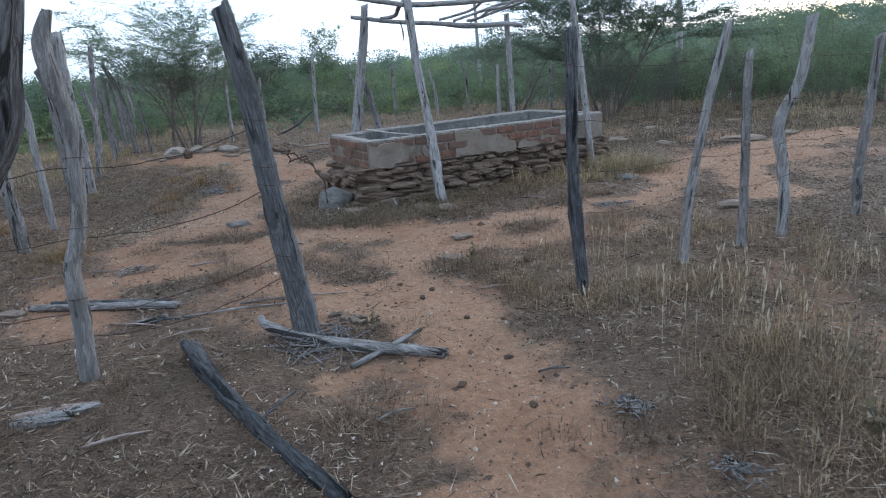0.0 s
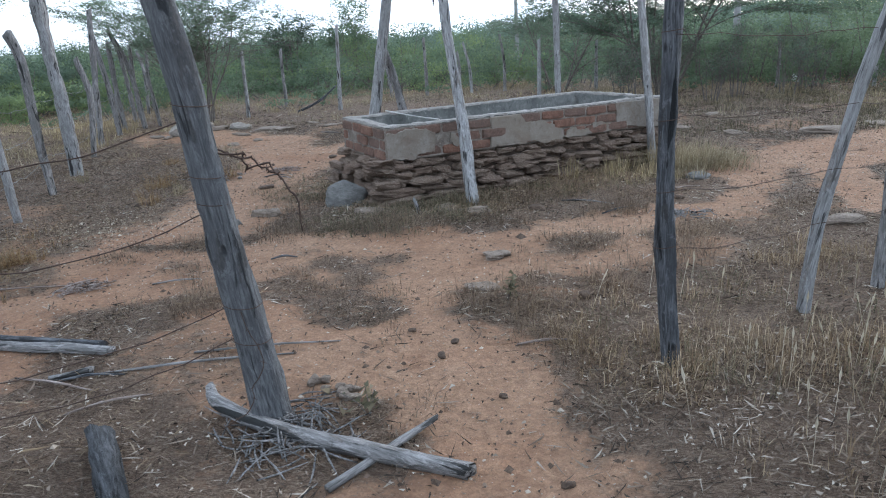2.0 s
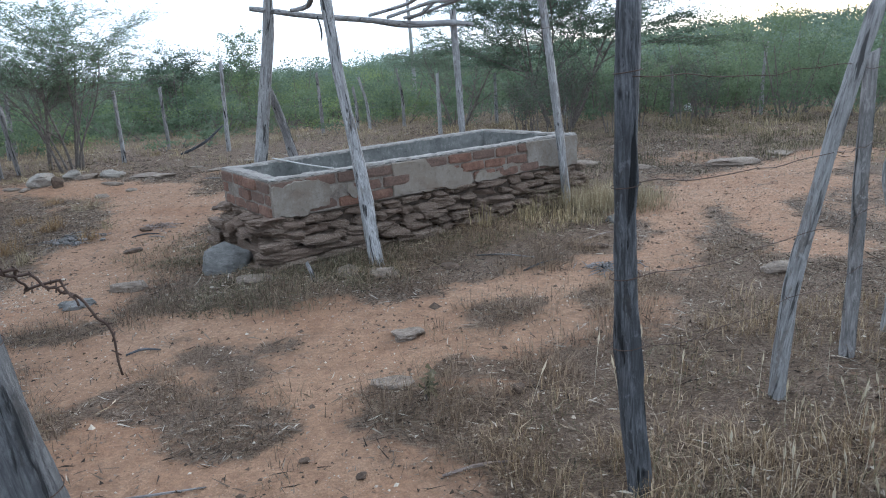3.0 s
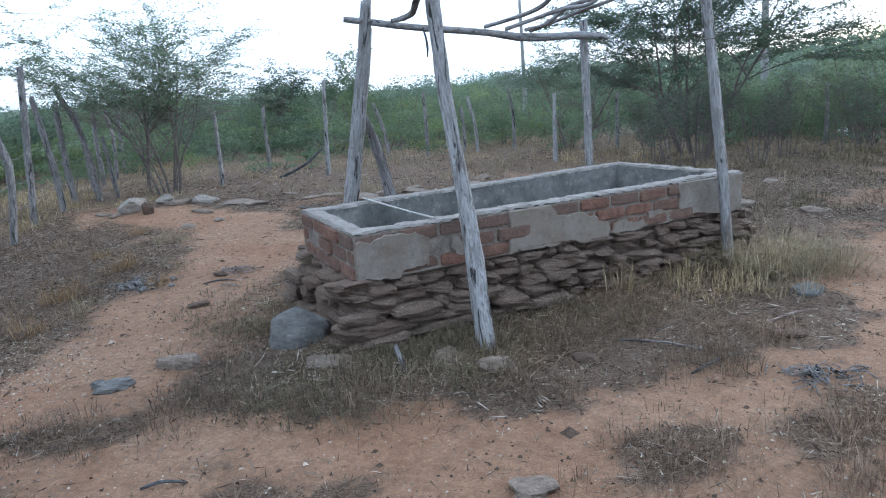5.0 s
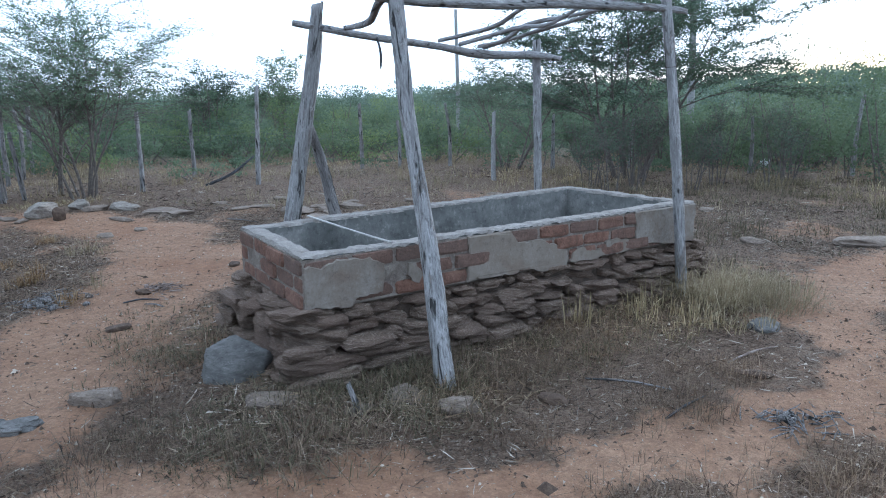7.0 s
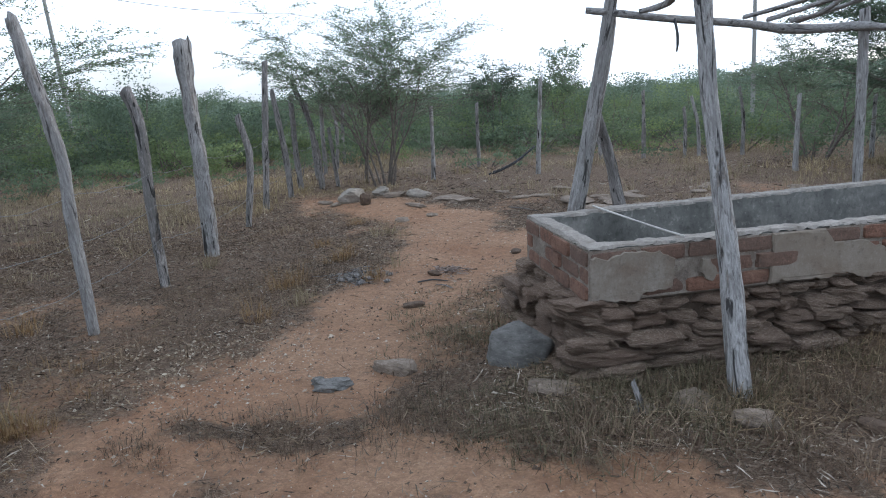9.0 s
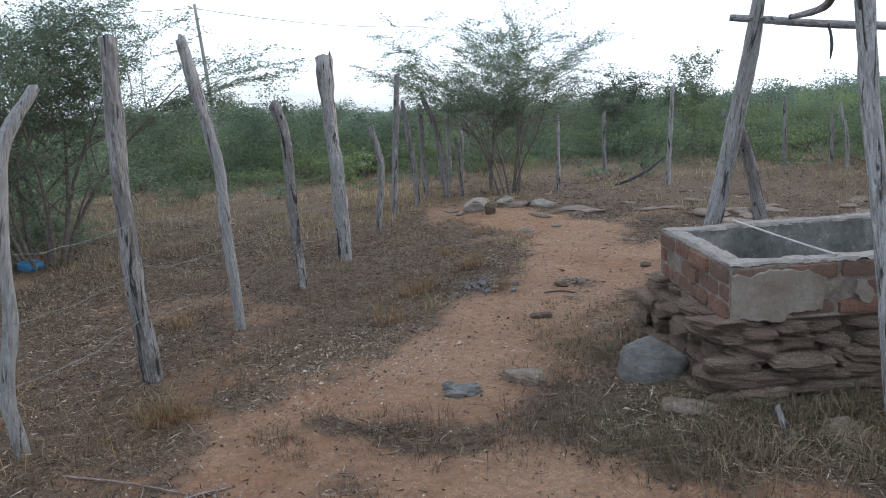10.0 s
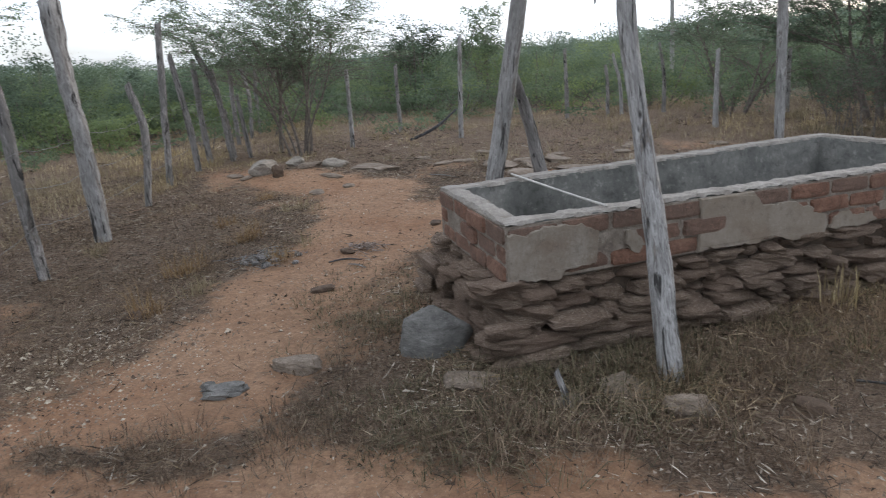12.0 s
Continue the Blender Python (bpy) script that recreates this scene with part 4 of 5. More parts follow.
rock(-4.5, 12.75, 0.15, 0.14, 0.19, 40, clod_mat, "small dark upright stone beside a rock", 345, 0.15, power=3.5)


rock(0.62, 5.0, 0.07, 0.06, 0.06, 0, clod_mat, "small dark stone in sand", 347, 0.3, cuts=3)
for k, (x, y) in enumerate(((-0.31, 4.57), (-0.09, 4.42), (-0.15, 4.27), (0.12, 3.9), (0.3, 3.3), (0.05, 3.0), (0.35, 2.75))):
    rock(x, y, 0.042 + 0.012 * (k % 3), 0.035, 0.025, 50 * k, clod_mat, "small dark clod of dung on the track", 380 + k, 0.25, "clod", "clods on the track", cuts=3)
for k in range(9):
    rock(-0.6 + 0.1 * math.sin(2.4 * k + 0.3), 3.98 + 0.08 * math.sin(3.7 * k), 0.05 + 0.012 * (k % 4), 0.045, 0.04, 61 * k, slab_mat, "small pale broken stone beside a post", 390 + k, 0.2, "rubble_stone", "rubble beside the leaning post", cuts=2)
for k, (x, y) in enumerate(((-2.25, 9.25), (-2.1, 8.35), (-3.2, 7.9), (-1.75, 10.2), (0.55, 7.0), (1.75, 7.3))):
    rock(x, y, 0.14 + 0.03 * (k % 3), 0.1, 0.05, 33 * k, clod_mat, "small dark clod on the track", 350 + k, 0.3, "clod", "clods on the track", cuts=3)


def log(points, radii, material, label, seed, name="fallen_log", lift=0.8, sides=9, rings=18, rough=0.12):
    """Fallen wood lying on the ground; points are (x, y, extra height)."""
    pts = [(x, y, gz(x, y) + h + lift * radii[min(i, len(radii) - 1)]) for i, (x, y, h) in enumerate(points)]
    return post(pts, radii, material, label, "log" if name == "fallen_log" else "stick", seed=seed, name=name, sides=sides, rings=rings, rough=rough)


log([(-1.10, 3.90, 0.05), (-1.02, 3.78, 0.03), (-0.75, 3.64, 0), (-0.40, 3.50, 0), (-0.02, 3.36, 0)], [0.024, 0.034, 0.038, 0.04, 0.036], grey_wood, "bent grey branch lying across the opening", 401)
log([(-1.42, 3.60, 0.02), (-1.1, 3.08, 0), (-0.75, 2.6, 0), (-0.40, 2.15, 0)], [0.06, 0.058, 0.045, 0.04], burnt_wood, "blackened log lying on the ground", 402, rough=0.2, lift=0.4, rings=30)
log([(-2.9, 4.66, 0), (-2.2, 4.48, 0), (-1.77, 4.38, 0)], [0.03, 0.034, 0.03], grey_wood, "grey pole lying on the sand", 403)
log([(-2.8, 4.75, 0), (-2.2, 4.55, 0.01), (-1.85, 4.48, 0)], [0.02, 0.022, 0.02], dark_wood, "dark pole lying on the sand", 404)
log([(-0.5, 3.3, 0), (-0.3, 3.55, 0), (-0.15, 3.72, 0.02)], [0.018, 0.02, 0.015], grey_wood, "short grey stick on sand", 405, "stick")
for k, (x, y, a, L) in enumerate(((-1.3, 4.25, 10, 0.9), (-1.9, 4.1, -20, 0.5), (-1.75, 4.15, 5, 0.3), (-1.0, 4.4, 8, 0.7), (-1.55, 3.9, 30, 0.35), (0.5, 3.1, 5, 0.16), (-0.25, 2.75, 30, 0.2), (-3.0, 5.5, 10, 0.7), (-2.2, 9.05, 20, 0.25), (-2.05, 8.9, -30, 0.2), (0.35, 4.4, 15, 0.3), (-1.3, 5.9, 12, 0.18), (-2.2, 12.6, -30, 0.5), (-2.6, 5.55, 60, 0.3), (1.2, 6.9, 40, 0.4), (1.0, 7.2, -20, 0.45), (-1.45, 2.7, 20, 0.3), (-0.8, 2.9, 70, 0.35), (-1.9, 5.5, 15, 0.3), (1.9, 7.6, 30, 0.5))):
    c, s = math.cos(radians(a)) * L / 2, math.sin(radians(a)) * L / 2
    log([(x - c, y - s, 0.0), (x, y, 0.012), (x + c, y + s, 0.0)], [0.007, 0.009, 0.005], (grey_wood, brown_wood, dark_wood)[k % 3], "thin dry stick lying on the ground", 410 + k, "stick", sides=5, rings=6)
for k, (dx, dy, L, yaw) in enumerate(((0.0, 0.0, 0.3, 22), (0.03, 0.06, 0.26, 30), (-0.05, -0.05, 0.24, 14), (0.08, 0.03, 0.2, 40), (-0.1, 0.04, 0.22, 25))):
    strip = rock(-1.84 + dx, 2.97 + dy, L, 0.055, 0.026, yaw, (pale_wood, brown_wood, grey_wood)[k % 3], "strip of grey peeling bark on the ground", 441 + k, 0.15, "bark_strip", "bark strips on the ground", power=6, rough=0.16, tilt=5)
    tagged(strip, category="bark")
log([(-3.65, 16.4, 0.0), (-3.2, 16.5, 0.2), (-2.8, 16.5, 0.5)], [0.03, 0.03, 0.02], dark_wood, "dark branch leaning against a far post", 442, "branch", 0.3)
log([(-1.95, 4.15, 0), (-1.78, 4.2, 0)], [0.02, 0.028], grey_wood, "broken piece of pale wood", 443, "wood_chunk", 0.5)

def twig_heap(x, y, size, n, material, label, seed, lumps=0.33):
    """A low heap of broken twigs and dry dung."""
    r = np.random.default_rng(seed)
    parts = []
    for k in range(n):
        q = r.normal(0, size * 0.42, 2)
        a, L = r.uniform(0, 6.28), size * r.uniform(0.25, 0.8)
        d = np.array((math.cos(a), math.sin(a), r.normal(0, 0.2))) * L / 2
        c = np.array((q[0], q[1], gz(x + q[0], y + q[1]) + max(0.012, size * 0.2 * math.exp(-(q @ q) / (0.2 * size * size)) * r.random())))
        parts.append(tube([c - d, c + r.normal(0, 0.008, 3), c + d], [0.003, 0.0045, 0.002], 4, 5))
    for k in range(int(n * lumps)):
        q = r.normal(0, size * 0.3, 2)
        v, f = stone(*(size * r.uniform(0.12, 0.26, 3) * (1, 1, 0.6)), seed + k, 2.6, 0.15, 1)
        parts.append((v + (q[0], q[1], gz(x + q[0], y + q[1]) + 0.01), f))
    v, f = joined(parts)
    return tagged(mesh("twig_heap", v, f, material, at=(x, y, 0)), label, "twig heap", kind="stuff")


twig_heap(0.76, 2.68, 0.12, 36, grey_wood, "low dark heap of dung and twigs beside the track", 451)
twig_heap(1.66, 6.72, 0.22, 60, grey_wood, "grey heap of broken twigs in litter", 452, 0.08)
twig_heap(-2.52, 5.5, 0.17, 60, brown_wood, "low dark heap of dung and twigs", 453, 0.12)
twig_heap(1.0, 2.2, 0.1, 34, grey_wood, "low dark heap of dung and twigs in grass", 454)
twig_heap(-0.72, 3.66, 0.3, 120, grey_wood, "grey heap of thin sticks at a post's foot", 455, 0.0)
twig_heap(-2.15, 9.4, 0.2, 45, brown_wood, "small dark heap of twigs on the track", 456, 0.1)
twig_heap(-2.9, 9.1, 0.3, 60, grey_wood, "grey heap of twigs beside the track", 457)


def weed(x, y, h, seed):
    """A small upright weed with a few leaves."""
    r = np.random.default_rng(seed)
    z = gz(x, y)
    thing = empty("weed", (x, y, z), "small green-brown weed growing on the sand", "weed")
    stems, spots = [], []
    for k in range(4):
        tip = np.array((r.normal(0, 0.04), r.normal(0, 0.04), h * r.uniform(0.6, 1.0)))
        stems.append(tube([(0, 0, -0.01), tip * (0.35, 0.35, 0.55), tip], [0.003, 0.0025, 0.0015], 4, 6))
        spots += [tip * t + r.normal(0, 0.012, 3) for t in r.uniform(0.35, 1.0, 9)]
    v, f = joined(stems)
    mesh("stem", v, f, bark_mat, thing)
    quads_mesh("leaves", leaf_tris(np.array(spots), 0.045, r, 0.6, 0.5), olive_grass_mat, "", "", thing)


post(sunk(-0.4, 6.88, [(-0.43, 6.92, 0.06), (-0.47, 6.97, 0.15)]), [0.02, 0.02, 0.016], grey_wood, "short pale stake leaning in the grass", "stake", seed=462, name="stake", sides=8, rings=10, rough=0.15)
jug_v, jug_f = stone(0.2, 0.18, 0.2, 7, 3.0, 0.04, 3)
tagged(mesh("plastic_jug", jug_v, jug_f, white_mat, at=(7.9, 18.9, gz(7.9, 18.9) + 0.13)), "white plastic jug lying among scrub", "jug")
tin_v, tin_f = stone(0.26, 0.22, 0.12, 9, 4.0, 0.05, 3)
tagged(mesh("plastic_tub", tin_v, tin_f, blue_mat, at=(-8.2, 8.3, gz(-8.2, 8.3) + 0.05)), "blue plastic tub under a tree", "tub")

# utility poles and their line
for k, (x0, y0, x1, y1, top, r) in enumerate(((-21.8, 24.6, -22.1, 24.4, 5.9, 0.11), (1.98, 29.6, 1.84, 29.6, 4.5, 0.10), (8.3, 24.0, 8.1, 24.1, 5.6, 0.14))):
    p = post([(x0, y0, gz(x0, y0) - 0.3), ((x0 + x1) / 2, (y0 + y1) / 2, top / 2), (x1, y1, top)], [r, r * 0.85, r * 0.7], concrete_mat, "tall thin grey utility pole beyond the scrub", "utility pole", "utility poles", 500 + k, 8, "utility_pole", rough=0.01, slant=0, rings=8)
wire([(-45, 12, 6.4), (-22.1, 24.4, 5.75), (-20.2, 38.4, 5.9), (-18, 60, 6.5)], rust_mat, 0.25, 510, 0.012, "thin overhead power line", False, "power_line")


# ---------------------------------------------------------------- trees
def leaf_tris(centres, size, rng, flat=0.5, aspect=0.45, normals=None):
    """Small pointed leaves about the centres, (n, 3, 3), turned to the side that the normals name."""
    n = len(centres)
    a = rng.normal(0, 1, (n, 3))
    a[:, 2] *= flat
    a /= np.linalg.norm(a, axis=1)[:, None] + 1e-9
    b = np.cross(a, rng.normal(0, 1, (n, 3)))
    b /= np.linalg.norm(b, axis=1)[:, None] + 1e-9
    s = (size * rng.uniform(0.6, 1.35, n))[:, None]
    if normals is not None:
        b = np.where((np.cross(a, b) * normals).sum(1)[:, None] < 0, -b, b)
    a, b = a * s / 2, b * s * aspect / 2
    return np.stack([centres - a, centres + 0.7 * a - b, centres + a * 0.9 + b], 1)


def limbs(segs, sides=5):
    """Tapered limbs from (p0, p1, r0, r1) rows."""
    verts, faces = [], []
    for p, q, r0, r1 in segs:
        t = (q - p) / (np.linalg.norm(q - p) + 1e-9)
        x = np.cross(t, (0.3, 0.8, 0.52))
        x /= np.linalg.norm(x) + 1e-9
        y = np.cross(t, x)
        b = len(verts)
        for c, r in ((p, r0), (q, r1)):
            for k in range(sides):
                w = 2 * math.pi * k / sides
                verts.append(c + r * (math.cos(w) * x + math.sin(w) * y))
        faces += [(b + k, b + (k + 1) % sides, b + sides + (k + 1) % sides, b + sides + k) for k in range(sides)]
    return verts, faces


def grow(rng, stems, height, lean, splits):
    """Branches of a many-stemmed thorn tree: each limb carries side shoots along its length. Rows of p0, p1, r0, r1, level, stem."""
    out = []

    def shoot(p, d, length, r, level, stem):
        steps = (6, 5, 3, 2)[level]
        marks = sorted(rng.uniform(0.3 if level == 0 else 0.15, 1.0, splits[level])) if level < 3 else []
        at = 0
        for k in range(steps):
            bend = np.array((0, 0, (0.0, -0.07, -0.07, -0.09)[level]))
            d = d + rng.normal(0, (0.07, 0.1, 0.13, 0.1)[level], 3) + bend
            d /= np.linalg.norm(d)
            q = p + d * length / steps
            taper = 1 - 0.75 * (k + 1) / steps
            out.append((p, q, r * (1 - 0.75 * k / steps), r * taper, level, stem))
            while at < len(marks) and marks[at] <= (k + 1) / steps:
                f = marks[at] * steps - k
                s = p + (q - p) * f
                side = np.cross(d, rng.normal(0, 1, 3))
                side /= np.linalg.norm(side) + 1e-9
                side[2] *= 0.3
                e = d * 0.75 + side * rng.uniform(0.5, 0.95) + np.array((0, 0, 0.1))
                e /= np.linalg.norm(e)
                shoot(s, e, length * (0.72 - 0.3 * marks[at]) * rng.uniform(0.75, 1.2), max(r * taper * 0.6, 0.0025), level + 1, stem)
                at += 1
            p = q

    for k in range(stems):
        a = 2 * math.pi * (k + rng.uniform(0, 0.7)) / stems
        t = lean * rng.uniform(0.4, 1.15)
        d = np.array((math.cos(a) * t, math.sin(a) * t, 1.0))
        d /= np.linalg.norm(d)
        b = np.array((0.18 * math.cos(a), 0.18 * math.sin(a), -0.08))
        shoot(b, d, height * 0.8 * rng.uniform(0.75, 1.1), rng.uniform(0.75, 1.1), 0, k)
    return out


def tree(x, y, height, width, stems, r0, leaves, leaf, material, label, seed, lean=0.35, jitter=0.03, name="tree", low=0.25, splits=(8, 6, 4), drift=(0.0, 0.0)):
    rng = np.random.default_rng(seed)
    segs = grow(rng, stems, height, lean, splits)
    ends = np.array([s[1] for s in segs])
    kz = height / ends[:, 2].max()
    kx = width / (2 * np.percentile(np.hypot(ends[:, 0], ends[:, 1]), 97))
    k = np.array((kx, kx, kz))
    bias = lambda p: p * k + np.array((*drift, 0.0)) * max(0.0, p[2] * kz / height) ** 1.3
    segs = [(bias(p), bias(q), u * r0 if lv < 1 else max(u * r0, 0.0022), v * r0 if lv < 1 else max(v * r0, 0.0018), lv, st) for p, q, u, v, lv, st in segs]
    thing = empty(name, (x, y, gz(x, y)), label, "bush" if name == "bush" else "tree")
    for s in range(stems):
        v, f = limbs([g[:4] for g in segs if g[5] == s], 5)
        mesh("stem" if stems > 1 else "trunk", v, f, bark_mat, thing)
    tips = [g for g in segs if g[4] >= 2 and g[1][2] > low * height]
    p0, p1 = np.array([g[0] for g in tips]), np.array([g[1] for g in tips])
    size = np.linalg.norm(p1 - p0, axis=1)
    pick = rng.choice(len(tips), leaves, p=size / size.sum())
    t = rng.random((leaves, 1))
    spot = p0[pick] * (1 - t) + p1[pick] * t + rng.normal(0, jitter, (leaves, 3)) * (1, 1, 0.4)
    up = np.array((0.0, 0.0, 0.55)) + (spot - spot.mean(0)) / (0.5 * np.array((width, width, height))) + rng.normal(0, 0.35, spot.shape)
    up /= np.linalg.norm(up, axis=1)[:, None] + 1e-9
    quads_mesh("crown", leaf_tris(spot, leaf, rng, 0.3, 0.55, up), material, "", "", thing, up)
    return thing


for k, (x, y, h) in enumerate(((-0.42, 3.78, 0.17), (0.2, 5.0, 0.16), (-2.0, 2.55, 0.2), (1.6, 2.35, 0.14))):
    weed(x, y, h, 461 + k)
tree(-5.2, 15.1, 3.75, 4.5, 8, 0.026, 36000, 0.036, feather_mat, "airy thorn tree with many thin grey stems and feathery leaves", 601, 0.3, 0.045, low=0.4, drift=(-0.55, 0.0))
tree(-5.75, 15.3, 2.0, 1.8, 1, 0.05, 5000, 0.04, feather_mat, "small thorn tree with one dark straight trunk", 602, 0.05, 0.05, low=0.45)
tree(-8.2, 8.5, 3.5, 4.6, 9, 0.032, 80000, 0.034, feather_mat, "large feathery thorn tree with a clump of grey stems", 603, 0.36, 0.05, low=0.22)
tree(-9.8, 6.2, 3.2, 4.0, 6, 0.035, 24000, 0.048, feather_mat, "feathery thorn tree beside the long fence", 604, 0.4, 0.05, low=0.25)
tree(4.1, 16.8, 4.3, 6.6, 6, 0.043, 80000, 0.045, dark_leaf_mat, "tall dark thorn tree behind the trough", 605, 0.36, 0.05, low=0.3)
tree(2.2, 18.8, 3.0, 4.0, 4, 0.035, 12000, 0.045, feather_mat, "thin feathery thorn tree behind the trough", 607, 0.36, 0.045, low=0.4)
tree(-6.3, 27.0, 3.1, 2.4, 3, 0.06, 5000, 0.075, dark_leaf_mat, "small dark round-crowned tree above the scrub", 608, 0.3, 0.1, low=0.45)
tree(-4.35, 29.4, 3.5, 3.4, 3, 0.05, 5000, 0.085, brush_mat, "small pale feathery tree above the scrub", 609, 0.3, 0.08, low=0.45)
for k, (x, y, h) in enumerate(((3.2, 14.9, 1.4), (3.7, 15.1, 1.6), (3.0, 15.4, 1.2), (4.6, 15.0, 1.5), (5.3, 15.6, 1.7), (6.1, 15.2, 1.4), (6.8, 16.0, 1.6), (4.0, 15.9, 1.8))):
    tree(x, y, h, 1.2, 6, 0.014, 1500, 0.035, dark_leaf_mat, "bare grey bush behind the trough", 611 + k, 0.3, 0.03, "bush", 0.3, (5, 4, 2))


# ---------------------------------------------------------------- scrub and the wooded ridge
def scrub(name, spots, leaf, per, material, label, seed, lumps=9):
    """A thicket: uneven leaf clumps on thin stems about (x, y, width, height) spots."""
    rng = np.random.default_rng(seed)
    cs, ns, stems = [], [], []
    for x, y, w, h in spots:
        z0 = gz(x, y)
        heart = np.array((x, y, z0 + 0.45 * h))
        for _ in range(lumps):
            a, r = rng.uniform(0, 2 * math.pi), w * 0.5 * math.sqrt(rng.random())
            c = np.array((x + r * math.cos(a), y + r * math.sin(a), z0 + h * rng.uniform(0.12, 0.88)))
            n = max(3, per // lumps)
            d = rng.normal(0, 1, (n, 3))
            d /= np.linalg.norm(d, axis=1)[:, None] + 1e-9
            size = np.array((w * 0.27, w * 0.27, h * 0.16)) * rng.uniform(0.6, 1.25)
            p = c + d * size * (rng.random((n, 1)) ** 0.45) * rng.uniform(0.85, 1.25, (n, 1))
            p[:, 2] = np.maximum(p[:, 2], z0 + 0.03)
            cs.append(p)
            ns.append(0.7 * d + 0.9 * (p - heart) / (0.5 * w, 0.5 * w, 0.5 * h) + (0, 0, 0.35) + rng.normal(0, 0.14, (n, 3)))
            if rng.random() < 0.35:
                b = np.array((x + 0.25 * r * math.cos(a), y + 0.25 * r * math.sin(a), z0 - 0.05))
                stems.append((b, c, 0.02, 0.008))
    cs, ns = np.vstack(cs), np.vstack(ns)
    ns /= np.linalg.norm(ns, axis=1)[:, None] + 1e-9
    quads_mesh(name, leaf_tris(cs, leaf, rng, 0.7, 0.75, ns), material, label, "scrub", normals=ns)
    return stems


def spread_spots(n, seed, rmin, rmax, amin, amax, wide, high, centre=(0.0, 4.0)):
    rng = np.random.default_rng(seed)
    out = []
    while len(out) < n:
        a = radians(rng.uniform(amin, amax))
        r = math.sqrt(rng.uniform(rmin ** 2, rmax ** 2))
        x, y = centre[0] + r * math.sin(a), centre[1] + r * math.cos(a)
        h = rng.uniform(*high) + 0.03 * max(0.0, min(r, 50.0) - 14.0)
        swell = float(np.clip(0.5 + 0.9 * value_noise(np.array([x]), np.array([y]), 0.3 if r < 62 else 0.06, 51)[0], 0, 1))
        out.append((x, y, rng.uniform(*wide), h * (0.5 + 0.85 * swell)))
    return out


all_stems = []
all_stems += scrub("thorn_scrub", spread_spots(300, 701, 17.5, 34, -75, 50, (0.9, 2.8), (0.55, 1.6)), 0.062, 700, brush_mat, "dense green thorn scrub beyond the fences", 702)
all_stems += scrub("light_scrub", spread_spots(110, 703, 17, 34, -66, 14, (1.3, 2.6), (0.8, 1.35)), 0.056, 950, light_brush_mat, "brighter green scrub beyond the fences", 704)
# the thicket takes the paler scrub leaves in place of haze over it
all_stems += scrub("dark_thicket", spread_spots(85, 705, 14.5, 24, 14, 62, (1.2, 2.4), (1.1, 2.2)), 0.055, 1100, brush_mat, "tall dark thicket beyond the track", 706)
all_stems += scrub("dark_scrub", spread_spots(95, 715, 17.5, 30, -70, 30, (1.2, 2.5), (1.0, 1.6)), 0.055, 950, dark_leaf_mat, "darker green bushes in the thorn scrub", 716)
all_stems += scrub("round_scrub", spread_spots(34, 721, 21, 33, -72, -14, (1.6, 2.6), (1.5, 2.3)), 0.07, 1300, dark_leaf_mat, "taller dark round bushes standing over the scrub", 722, 7)
all_stems += scrub("low_scrub", spread_spots(70, 723, 14.0, 18.5, -60, 50, (0.5, 1.2), (0.25, 0.6)), 0.045, 260, brush_mat, "low green bushes at the edge of the field", 724, 5)
all_stems += scrub("distant_scrub", spread_spots(340, 707, 34, 62, -85, 52, (2.0, 4.2), (1.0, 1.7)), 0.115, 420, brush_mat, "thorn scrub further off", 708, 6)
all_stems += scrub("rear_scrub", spread_spots(170, 709, 14, 30, 50, 280, (1.4, 2.6), (1.4, 2.4)), 0.18, 160, brush_mat, "thorn scrub behind the track", 710, 5)
all_stems += scrub("fence_scrub", [(-8.4, 8.2, 1.2, 1.3), (-8.9, 9.0, 1.4, 1.5), (-9.4, 8.0, 1.4, 1.6), (-9.8, 9.6, 1.6, 1.5), (-10.6, 8.8, 1.6, 1.7), (-9.0, 7.0, 1.2, 1.3), (-10.2, 7.2, 1.6, 1.5), (-11.5, 10.5, 1.8, 1.6), (-11.0, 6.0, 1.8, 1.6), (-12.5, 12, 2, 1.7)], 0.042, 2600, feather_mat, "green thorn scrub beside the long fence", 713)
sv, sf = limbs(all_stems, 4)
tagged(mesh("scrub_stems", sv, sf, bark_mat), "thin grey stems of thorn scrub", "scrub", kind="stuff")
# ridge woods, with the haze painted into their leaf colour
scrub("hill_woods", spread_spots(390, 711, 60, 95, -80, 52, (3, 7), (1.2, 2.4)), 0.22, 330, hazy_hill_mat, "low green woods on the foot of the far ridge", 712, 6)
scrub("hill_woods", spread_spots(1250, 713, 95, 180, -80, 52, (3, 7), (1.2, 2.4)), 0.38, 110, hazy_hill_mat, "low green woods covering the far ridge", 714, 6)
scrub("hill_woods", spread_spots(420, 717, 60, 180, 52, 90, (3, 7), (1.2, 2.4)), 0.75, 24, hazy_hill_mat, "low green woods on the side of the ridge", 718, 6)


